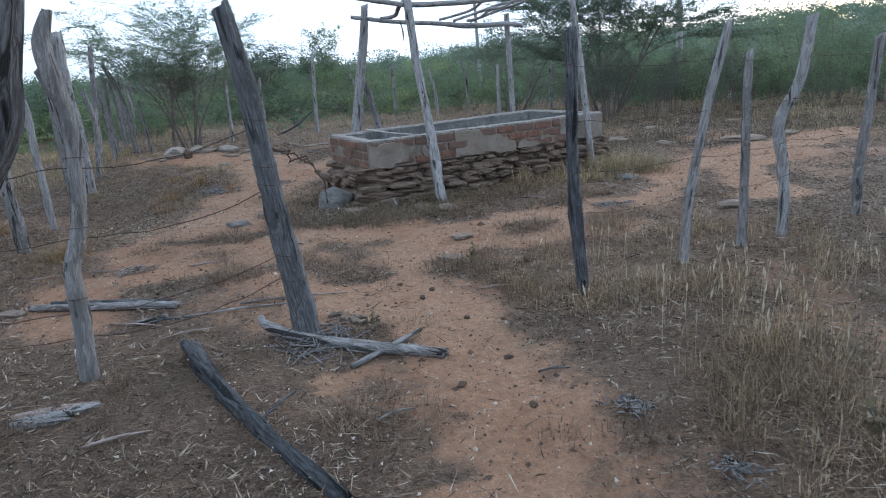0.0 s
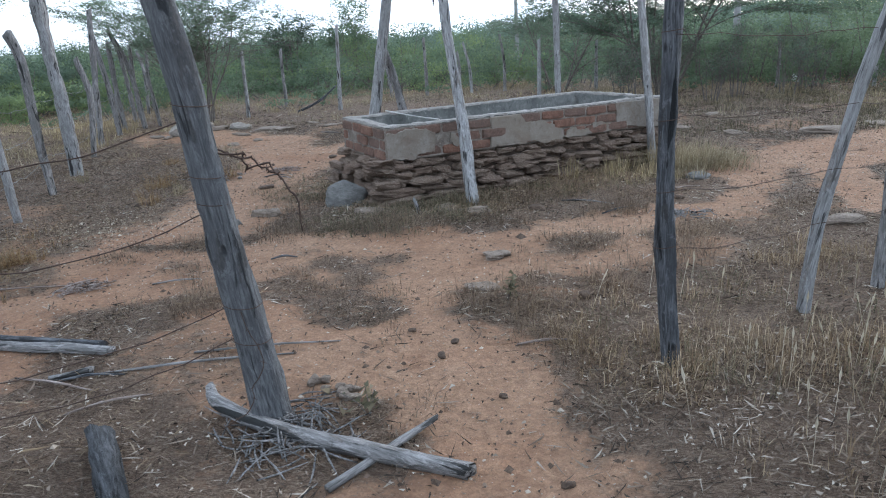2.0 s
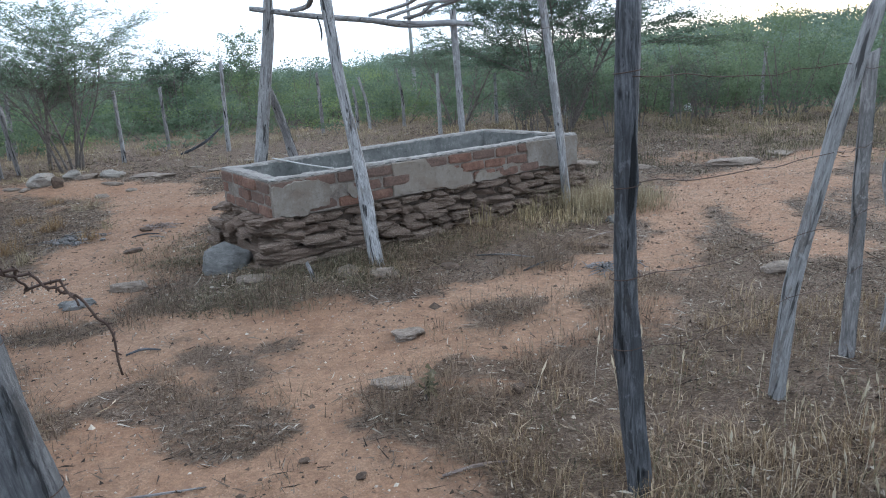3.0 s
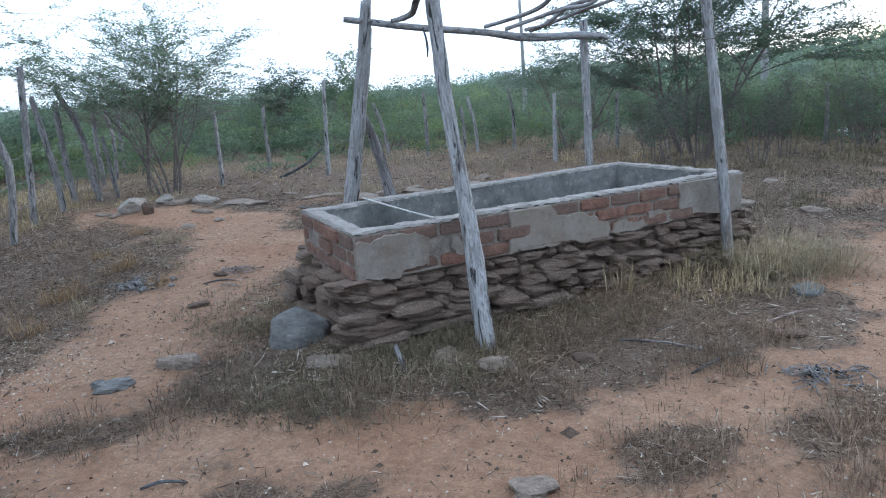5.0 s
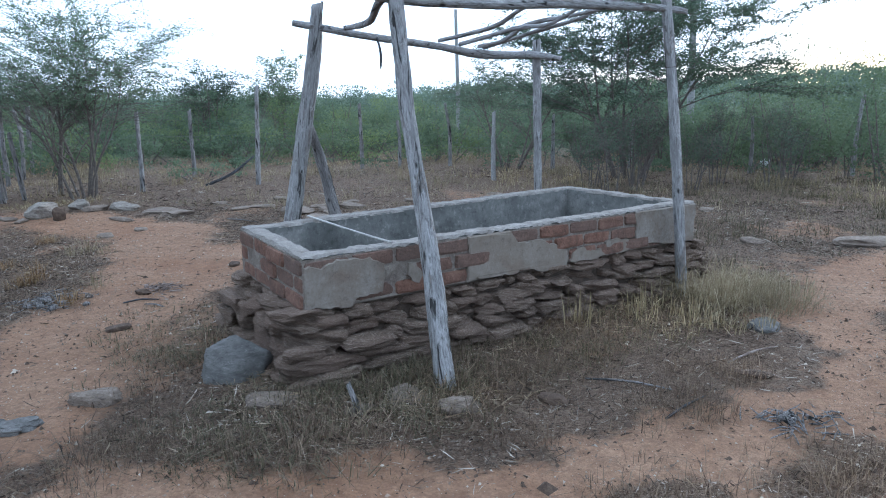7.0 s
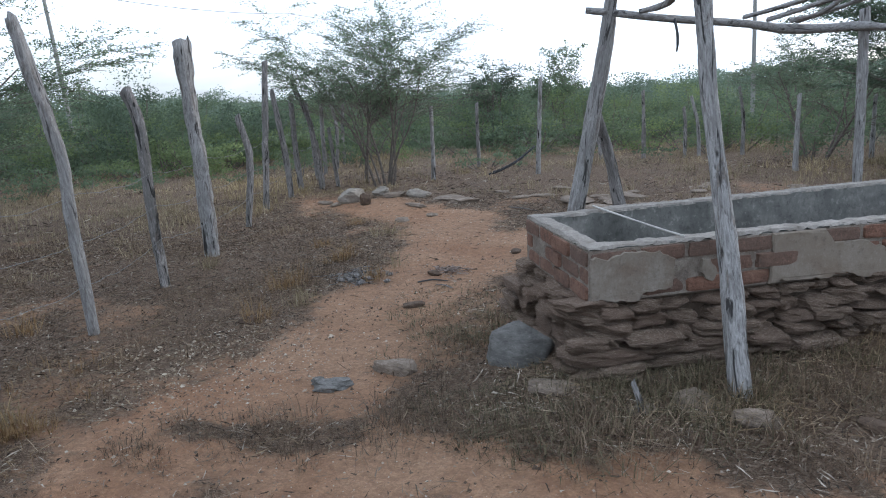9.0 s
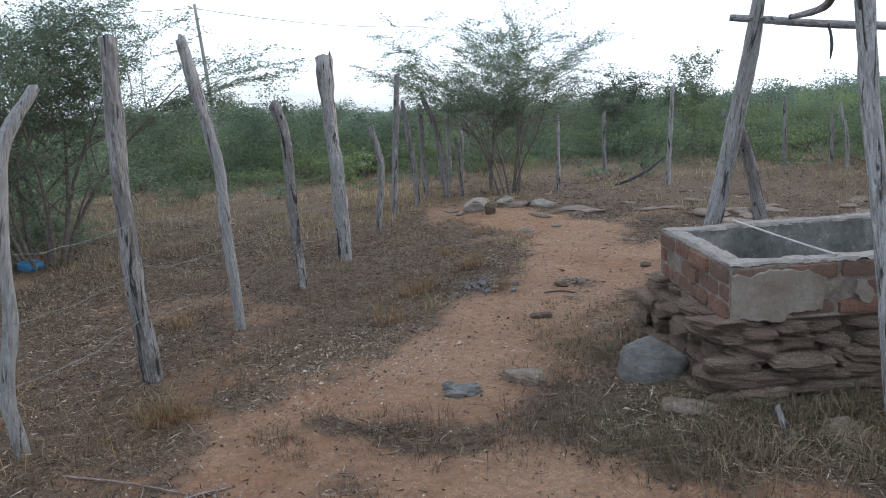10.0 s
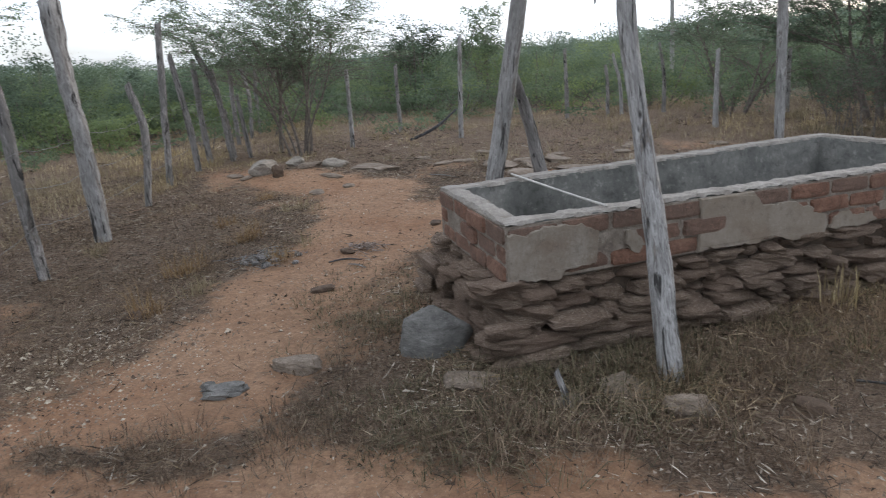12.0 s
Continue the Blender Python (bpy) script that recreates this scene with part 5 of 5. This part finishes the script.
# ---------------------------------------------------------------- grass, litter, pebbles
def tuft_blades(spots, per, height, spread, width, rng, curl=0.5):
    """Bent blades (two quads each) growing from tuft spots (x, y)."""
    n = len(spots) * per
    b = np.repeat(np.asarray(spots, float), per, axis=0)
    a = rng.uniform(0, 2 * math.pi, n)
    r = spread * np.sqrt(rng.random(n))
    x, y = b[:, 0] + r * np.cos(a), b[:, 1] + r * np.sin(a)
    z = ground(x, y) - 0.01
    tall = np.repeat(rng.uniform(0.5, 1.15, len(spots)) * (1 + 0.6 * value_noise(np.asarray(spots)[:, 0], np.asarray(spots)[:, 1], 1.7, 31)), per) * rng.uniform(0.4, 1.1, n) * height
    a2 = a + rng.normal(0, 0.7, n)
    tilt = np.abs(rng.normal(0.25, curl, n))
    lx, ly = np.cos(a2) * tilt * tall, np.sin(a2) * tilt * tall
    w = width * rng.uniform(0.6, 1.3, n)
    px, py = -np.sin(a2) * w / 2, np.cos(a2) * w / 2
    p0 = np.stack([x, y, z], 1)
    p1 = np.stack([x + 0.35 * lx, y + 0.35 * ly, z + 0.6 * tall], 1)
    p2 = np.stack([x + lx, y + ly, z + tall * np.clip(1.05 - 0.35 * tilt, 0.35, 1)], 1)
    s = np.stack([px, py, np.zeros(n)], 1)
    q1 = np.stack([p0 - s, p0 + s, p1 + s * 0.8, p1 - s * 0.8], 1)
    q2 = np.stack([p1 - s * 0.8, p1 + s * 0.8, p2 + s * 0.2, p2 - s * 0.2], 1)
    return np.concatenate([q1, q2])


def scatter(n, seed, x0, x1, y0, y1, keep):
    rng = np.random.default_rng(seed)
    x, y = rng.uniform(x0, x1, n), rng.uniform(y0, y1, n)
    ok = keep(x, y) > rng.random(n)
    return np.stack([x[ok], y[ok]], 1)


def trough_gap(x, y):
    """Distance out from the trough's outline; negative inside it."""
    d = np.full(np.shape(x), -9.0)
    for i in range(4):
        p, q = CORNERS[i], CORNERS[(i + 1) % 4]
        t = (q - p) / np.linalg.norm(q - p)
        d = np.maximum(d, (x - p[0]) * t[1] - (y - p[1]) * t[0])
    return d


def off_trough(x, y):
    return trough_gap(x, y) > 0.1


def clump(x, y, s=1.6, seed=3):
    return np.clip(0.5 + 0.9 * value_noise(x, y, s, seed), 0, 1)


def right_bank(x, y):
    """The grassy ground along the near fence, right of the track."""
    edge = np.interp(y, [1.0, 2.3, 2.9, 3.25, 3.65, 4.2, 4.8, 5.1, 5.5, 6.2], [1.0, 0.95, 0.95, 0.85, 0.6, 0.22, 0.3, 0.9, 1.5, 2.0])
    return smooth01(0, 0.35, x - edge) * smooth01(6.6, 5.0, y + 0.15 * x) * (1 - 0.85 * bare(x, y))


rng = np.random.default_rng(801)
bank = scatter(3600, 802, 0.3, 6.5, 0.9, 6.6, lambda x, y: right_bank(x, y) * (0.15 + 0.85 * clump(x, y, 1.9, 4) ** 1.2))
quads_mesh("dry_grass", tuft_blades(bank, 28, 0.135, 0.1, 0.0032, rng, 0.9), dry_grass_mat, "dense dry straw-coloured grass along the near fence", "grass")
quads_mesh("olive_grass", tuft_blades(scatter(1000, 803, 0.4, 6.5, 0.9, 6.4, lambda x, y: right_bank(x, y) * clump(x, y, 0.9, 8)), 24, 0.12, 0.12, 0.004, rng, 1.0), olive_grass_mat, "low olive-green grass among dry grass", "grass")


def seed_heads(spots, height, rng):
    """Upright stalks with pale bristly heads."""
    n = len(spots)
    x, y = spots[:, 0], spots[:, 1]
    z = ground(x, y)
    h = height * rng.uniform(0.6, 1.15, n)
    l = rng.normal(0, 0.12, (n, 2)) * h[:, None]
    foot = np.stack([x, y, z], 1)
    neck = np.stack([x + l[:, 0], y + l[:, 1], z + h], 1)
    tip = neck + np.stack([l[:, 0] * 0.6, l[:, 1] * 0.6, 0.055 + 0.03 * rng.random(n)], 1)
    out = []
    for w in ((1, 0, 0), (0, 1, 0)):
        s = np.array(w) * 0.001
        out.append(np.stack([foot - s, foot + s, neck + s, neck - s], 1))
        s = np.array(w) * 0.006
        m = (neck + tip) / 2
        out.append(np.stack([neck, m + s, tip, m - s], 1))
    return np.concatenate(out)


pale_head_mat = blades("pale_grass_heads", [(0.0, (0.38, 0.31, 0.22)), (1.0, (0.62, 0.55, 0.44))])
quads_mesh("grass_heads", seed_heads(scatter(1500, 804, 0.5, 6.5, 1.4, 6.2, lambda x, y: right_bank(x, y) * clump(x, y, 1.2, 9)), 0.17, rng), pale_head_mat, "pale bristly grass seed heads", "grass")


def ring(x, y):
    g = trough_gap(x, y)
    return smooth01(0.08, 0.16, g) * smooth01(1.1, 0.6, g) * np.where((x < -0.9) & (y > 7.9), 0.35, 1.0)


def left_bank(x, y):
    return smooth01(-2.2, -3.0, x) * smooth01(14.5, 12, y) * (1 - bare(x, y))


skirt = scatter(3000, 805, -2.2, 3.6, 6.3, 10.2, lambda x, y: ring(x, y) * (0.05 + 0.95 * clump(x, y, 2.1, 12)))
quads_mesh("trough_grass", tuft_blades(skirt, 26, 0.10, 0.11, 0.0042, rng, 1.3), olive_grass_mat, "low olive grass round the trough's foot", "grass")
quads_mesh("trough_dry_grass", tuft_blades(scatter(1700, 806, -2.2, 3.8, 6.2, 10.2, lambda x, y: ring(x, y) * clump(x, y, 1.2, 13)), 20, 0.11, 0.12, 0.004, rng, 1.4), red_grass_mat, "russet dry grass round the trough's foot", "grass")
quads_mesh("golden_grass", np.concatenate([tuft_blades(np.random.default_rng(807).normal((2.35, 8.75), (0.32, 0.2), (70, 2)), 44, 0.34, 0.16, 0.0042, rng, 1.0), tuft_blades(np.random.default_rng(808).normal((1.75, 8.15), (0.3, 0.15), (14, 2)), 34, 0.22, 0.12, 0.006, rng, 0.45), tuft_blades(np.array([(-3.5, 6.1), (-3.55, 6.05), (-3.45, 6.15), (-3.05, 8.3), (-3.0, 8.4), (-4.5, 9.2), (-4.6, 9.3), (-2.7, 9.5), (-3.5, 10.8), (-3.4, 11.0), (-3.2, 10.9)]), 40, 0.17, 0.1, 0.004, rng, 0.9)]), gold_grass_mat, "tall golden grass tufts by the trough's end", "grass")
fence_tufts = np.array([(-3.37, 6.03), (-3.42, 5.96), (-3.3, 6.08), (-3.44, 8.69), (-3.4, 8.8), (-3.4, 9.58), (-3.35, 9.7), (-4.74, 7.3), (-3.15, 7.9), (-2.75, 9.0), (-3.9, 10.2), (-4.1, 11.5)])
quads_mesh("fence_tufts", tuft_blades(np.concatenate([fence_tufts, fence_tufts + 0.06]), 46, 0.19, 0.08, 0.004, rng, 0.9), green_gold_mat, "yellow-green grass tufts at the fence posts", "grass")
tufts = np.array([(0.05, 4.95), (0.25, 4.8), (0.45, 4.65), (0.6, 4.5), (0.75, 4.4), (0.3, 4.45), (0.5, 4.3), (-1.68, 5.12), (-1.55, 5.1), (-0.97, 5.38), (-0.79, 5.03), (-0.6, 5.1), (-0.9, 4.85), (-0.55, 4.8), (-1.68, 5.04), (-1.5, 5.05), (-1.14, 5.5), (-1.0, 5.3), (0.76, 5.96), (0.95, 6.0), (0.6, 5.85), (0.35, 5.0), (0.5, 4.8), (0.2, 5.2), (0.75, 5.1), (1.0, 5.35), (0.6, 5.3), (1.2, 5.7), (-0.2, 2.75), (-0.3, 2.6), (-0.45, 2.75), (-0.35, 3.75), (-0.6, 3.55), (-2.29, 6.32), (-2.5, 6.25), (-2.1, 6.4), (-2.0, 6.2), (-2.6, 6.1), (-1.9, 5.8), (0.75, 2.3), (0.6, 2.5), (-1.65, 3.15), (-2.1, 2.6), (-1.55, 6.65), (-1.45, 6.5), (-1.2, 6.55), (1.3, 5.6), (1.6, 5.9), (1.9, 6.3), (2.3, 6.6), (2.6, 6.9), (1.42, 6.25), (1.55, 6.3), (1.5, 6.15), (1.65, 6.4), (0.79, 6.09), (0.85, 6.0), (1.13, 6.8), (1.11, 7.0), (1.4, 7.3), (1.6, 7.35), (1.78, 7.35), (1.3, 7.1), (-0.69, 6.5), (-0.4, 6.55), (-0.9, 6.6), (-1.38, 6.7), (-0.08, 6.62), (0.3, 6.65)])
quads_mesh("track_grass", tuft_blades(np.concatenate([tufts + np.random.default_rng(809 + k).normal(0, 0.12, tufts.shape) for k in range(5)]), 36, 0.115, 0.1, 0.0034, rng, 1.1), red_grass_mat, "small russet grass tufts on the track", "grass")
quads_mesh("fence_grass", tuft_blades(scatter(2200, 810, -7.5, -1.2, 2.0, 14.5, lambda x, y: (0.15 + 0.85 * left_bank(x, y)) * clump(x, y, 1.1, 14) * (1 - bare(x, y)) * off_trough(x, y)), 16, 0.1, 0.1, 0.004, rng, 1.2), red_grass_mat, "sparse russet grass along the long fence", "grass")
quads_mesh("corner_grass", tuft_blades(scatter(170, 811, -5.0, -2.5, 4.2, 6.9, lambda x, y: left_bank(x, y) * clump(x, y, 1.6, 15)), 18, 0.11, 0.1, 0.004, rng, 1.4), green_gold_mat, "yellow-green grass and weeds beside the long fence", "grass")


def field(x, y):
    r = np.hypot(x, y - 4)
    return smooth01(7.5, 10.0, r) * (1 - 0.8 * bare(x, y)) * off_trough(x, y) * smooth01(0.8, 1.4, np.hypot((x + 4.1) / 1.4, y - 13.1))


quads_mesh("field_grass", tuft_blades(scatter(6600, 812, -18, 16, 8, 25, lambda x, y: field(x, y) * (0.15 + 0.85 * clump(x, y, 0.7, 16) ** 1.5)), 13, 0.16, 0.17, 0.007, rng, 0.9), field_grass_mat, "tan dry grass in the field before the scrub", "grass")
quads_mesh("field_gold_grass", tuft_blades(scatter(3600, 813, -18, 16, 9, 25, lambda x, y: field(x, y) * clump(x, y, 0.8, 17) ** 2), 15, 0.22, 0.14, 0.007, rng, 0.8), gold_grass_mat, "yellowed grass in the field before the scrub", "grass")


quads_mesh("green_field_grass", tuft_blades(scatter(1700, 816, 2.6, 11, 9.6, 16, lambda x, y: (1 - 0.9 * bare(x, y)) * (0.15 + 0.85 * clump(x, y, 0.8, 25)) * off_trough(x, y)), 15, 0.13, 0.15, 0.006, rng, 1.0), olive_grass_mat, "low olive-green grass before the thicket", "grass")
side_field = scatter(3400, 815, -15, -5.2, 5.5, 17, lambda x, y: smooth01(-5.2, -7.0, x + 0.12 * (y - 9)) * (0.1 + 0.9 * clump(x, y, 0.9, 19) ** 1.5))
quads_mesh("side_grass", tuft_blades(side_field, 14, 0.14, 0.15, 0.006, rng, 1.1), field_grass_mat, "low dry grass beyond the long fence", "grass")


def flat_bits(spots, length, width, rng, lift=0.012):
    """Fallen twigs and leaves lying nearly flat."""
    n = len(spots)
    a = rng.uniform(0, 2 * math.pi, n)
    L = length * rng.uniform(0.35, 1.4, n)
    w = width * rng.uniform(0.5, 1.5, n)
    x, y = spots[:, 0], spots[:, 1]
    z = ground(x, y) + lift * rng.random(n) + 0.003
    d = np.stack([np.cos(a) * L / 2, np.sin(a) * L / 2, rng.normal(0, 0.12, n) * L], 1)
    s = np.stack([-np.sin(a) * w / 2, np.cos(a) * w / 2, rng.normal(0, 0.3, n) * w], 1)
    c = np.stack([x, y, z], 1)
    return np.stack([c - d - s * 0.6, c - d * rng.uniform(-0.3, 0.9, (n, 1)) + s, c + d], 1)


cover = lambda x, y: (0.07 + 0.93 * (1 - bare(x, y)) * (0.35 + 0.65 * clump(x, y, 1.3, 18))) * off_trough(x, y)
quads_mesh("twig_litter", flat_bits(scatter(200000, 820, -7.5, 5.5, 0.8, 13.5, cover), 0.085, 0.0065, rng), litter_mat, "dry twigs and straw lying on the soil", "litter")
quads_mesh("field_litter", flat_bits(scatter(42000, 826, -16, 10, 6, 19, lambda x, y: np.where((x > -7.5) & (x < 5.5) & (y < 13.5), 0.0, 0.2 + 0.8 * clump(x, y, 0.8, 24)) * off_trough(x, y)), 0.14, 0.014, rng, 0.02), litter_mat, "dry straw and leaves lying in the field", "litter")
quads_mesh("straw", flat_bits(scatter(11000, 822, -2.4, 4.2, 5.6, 10.4, lambda x, y: (0.1 + 0.9 * ring(x, y)) * (1 - bare(x, y)) * clump(x, y, 1.5, 21) * off_trough(x, y)), 0.15, 0.005, rng, 0.04), dry_grass_mat, "pale dry straw lying round the trough", "litter")
heap = np.random.default_rng(825).normal((0.12, 7.02), (0.2, 0.11), (300, 2))
quads_mesh("straw_heap", flat_bits(heap[off_trough(heap[:, 0], heap[:, 1]) > 0.5], 0.13, 0.005, rng, 0.06), dry_grass_mat, "heap of grey straw and twigs at a post's foot", "litter")
quads_mesh("bank_straw", flat_bits(scatter(44000, 823, -7.5, -0.3, 2.0, 14.0, lambda x, y: (1 - bare(x, y)) * clump(x, y, 1.4, 22) * off_trough(x, y)), 0.1, 0.0042, rng, 0.03), dry_grass_mat, "pale straw and split twigs by the long fence", "litter")
quads_mesh("bank_straw", flat_bits(scatter(4500, 824, 0.3, 5.5, 0.8, 7.0, lambda x, y: (0.1 + right_bank(x, y)) * clump(x, y, 1.4, 23)), 0.07, 0.003, rng, 0.05), dry_grass_mat, "pale straw among the dry grass", "litter")
quads_mesh("leaf_litter", flat_bits(scatter(200000, 821, -7.5, 5.5, 0.8, 13.5, lambda x, y: 0.08 + 0.92 * cover(x, y)), 0.02, 0.012, rng), litter_mat, "dry fallen leaves and bark flakes on the soil", "litter")


def lumps_mesh(name, spots, size, material, label, seed):
    """Small lumps bedded in the ground, each its own little island."""
    rng = np.random.default_rng(seed)
    base_v = np.array([(1, 0, 0), (0.1, 1, 0), (-1, 0.1, 0), (-0.1, -1, 0), (0, 0, 0.85)], float)
    base_f = np.array([(i, (i + 1) % 4, 4) for i in range(4)])
    n = len(spots)
    s = size * np.exp(rng.normal(0, 0.5, n))
    v = base_v[None] * s[:, None, None] * rng.uniform(0.65, 1.25, (n, 5, 3))
    a = rng.uniform(0, 2 * math.pi, n)
    c, q = np.cos(a)[:, None], np.sin(a)[:, None]
    x = v[..., 0] * c - v[..., 1] * q * 0.8
    y = v[..., 0] * q + v[..., 1] * c * 0.8
    z = v[..., 2] * 0.95 + (ground(spots[:, 0], spots[:, 1]) - 0.05 * s)[:, None]
    vv = np.stack([x + spots[:, :1], y + spots[:, 1:2], z], -1).reshape(-1, 3)
    ff = (base_f[None] + 5 * np.arange(n)[:, None, None]).reshape(-1, 3)
    return tagged(mesh(name, vv, ff, material, shade=False), label, "pebbles", kind="stuff")


pebble_mat = blades("pale_pebbles", [(0.0, (0.14, 0.09, 0.065)), (0.5, (0.34, 0.25, 0.185)), (1.0, (0.62, 0.54, 0.44))], 0.9, 0.0)
lumps_mesh("pebbles", scatter(36000, 830, -5, 5, 0.8, 12, lambda x, y: (0.25 + 0.75 * bare(x, y)) * off_trough(x, y)), 0.0042, pebble_mat, "small pale pebbles scattered on the sand", 831)
lumps_mesh("gravel", scatter(13000, 832, -4.0, -1.6, 5.9, 8.4, lambda x, y: smooth01(1.0, 0.3, np.hypot((x + 2.95) / 0.9, y - 7.1))), 0.0052, pebble_mat, "patch of pale gravel on the track", 833)
lumps_mesh("clods", scatter(8500, 834, -3.5, 4, 0.8, 10, lambda x, y: (0.25 + 0.75 * clump(x, y, 1.1, 20) ** 2) * off_trough(x, y)), 0.0075, clod_mat, "dark dry clods and dung scattered on the ground", 835)


# ---------------------------------------------------------------- bricks and stones of the trough, piece by piece
def brick_data(w, h, d, seed):
    v, f = stone(w, d, h, seed, 11, 0.035, 4)
    me = bpy.data.meshes.new("brick")
    me.from_pydata([tuple(map(float, q)) for q in v], [], f)
    me.materials.append(brick_mat)
    return me


BRICK_L, BRICK_H, COURSE = 0.268, 0.08, 0.0945
brick_meshes = [brick_data(BRICK_L, BRICK_H, 0.09, 900 + k) for k in range(5)]
rng = np.random.default_rng(905)
for i in range(4):
    L, yaw = edge_len(i), edge_yaw(i)
    m = int(round(L / (BRICK_L + 0.012)))
    step = L / m
    for c in range(3):
        z = BRICK_FOOT + COURSE * (c + 0.5)
        for k in range(m + (c % 2)):
            a = step * (k + 0.5) - (step / 2 if c % 2 else 0)
            a0, a1 = max(a - step / 2, 0.0), min(a + step / 2, L)
            if a1 - a0 < 0.05:
                continue
            ob = new("brick", brick_meshes[int(rng.integers(0, 5))])
            ob.parent = trough
            ob.location = in_edge(i, (a0 + a1) / 2, -0.036 + 0.006 * rng.normal(), z + 0.003 * rng.normal())
            ob.rotation_euler = (radians(rng.normal(0, 0.8)), radians(rng.normal(0, 0.6)), radians(yaw + rng.normal(0, 0.8)))
            ob.scale = ((a1 - a0 - 0.014) / BRICK_L, 1, 1)
v, f = loop_solid([(inset(0.03), BRICK_FOOT - 0.02), (inset(0.001), BRICK_FOOT), (inset(0.001), RIM - 0.02), (inset(0.03), RIM - 0.016)])
mesh("mortar", v, f[:-2], mortar_mat, trough, "sandy brick mortar", shade=False)

stone_meshes = []
for k in range(18):
    v, f = stone(1, 1, 1, 950 + 7 * k, (5.5, 8, 4)[k % 3], 0.11, 4, 3)
    me = bpy.data.meshes.new("stone")
    me.from_pydata([tuple(map(float, q)) for q in v], [], f)
    me.materials.append(stone_mat)
    stone_meshes.append(me)
for i in range(4):
    L, yaw = edge_len(i), edge_yaw(i)
    z = -0.06
    while z < BRICK_FOOT - 0.025:
        h = min(rng.uniform(0.055, 0.1), BRICK_FOOT + 0.004 - z)
        out = 0.125 * (1 - max(z, 0) / BRICK_FOOT) + 0.018
        a = -out * 0.8 + rng.uniform(-0.04, 0.06)
        while a < L + out * 0.6:
            w = min(rng.choice((0.1, 0.15, 0.2, 0.25, 0.31, 0.38)) * rng.uniform(0.85, 1.15), max(0.1, L + out * 0.5 - a))
            d = rng.uniform(0.22, 0.32)
            corner = smooth01(0.45, 0.0, a) * 0.045 if i == 0 else (smooth01(L - 0.5, L, a) * 0.05 if i == 3 else 0.0)
            ob = new("stone", stone_meshes[int(rng.integers(0, 18))])
            ob.parent = trough
            ob.location = in_edge(i, a + w / 2, out - d / 2 + corner + rng.normal(0, 0.024), z + h / 2 + rng.normal(0, 0.006))
            ob.rotation_euler = (radians(rng.normal(-2, 3)), radians(rng.normal(0, 2.2)), radians(yaw + rng.normal(0, 5) + (180 if rng.random() < 0.5 else 0)))
            ob.scale = (w * 1.04, d, h * rng.uniform(0.88, 1.08))
            a += w + rng.uniform(0.0, 0.016)
        z += h * 1.0
# jutting grey slabs at the near corner
for along, out, z, w, d, h, turn in ((0.0, 0.045, 0.375, 0.3, 0.26, 0.05, 24), (0.02, 0.07, 0.31, 0.24, 0.24, 0.045, 8), (0.16, 0.1, 0.21, 0.34, 0.24, 0.06, -4), (0.42, 0.11, 0.12, 0.36, 0.24, 0.065, 3), (0.44, 0.13, 0.05, 0.4, 0.24, 0.07, 2), (-0.02, 0.12, 0.13, 0.28, 0.25, 0.06, 14)):
    ob = new("stone", stone_meshes[int(along * 50) % 18])
    ob.parent = trough
    ob.location = in_edge(0, along, out - d / 2 + 0.03, z)
    ob.rotation_euler = (radians(-4), radians(2), radians(edge_yaw(0) + turn))
    ob.scale = (w, d, h)
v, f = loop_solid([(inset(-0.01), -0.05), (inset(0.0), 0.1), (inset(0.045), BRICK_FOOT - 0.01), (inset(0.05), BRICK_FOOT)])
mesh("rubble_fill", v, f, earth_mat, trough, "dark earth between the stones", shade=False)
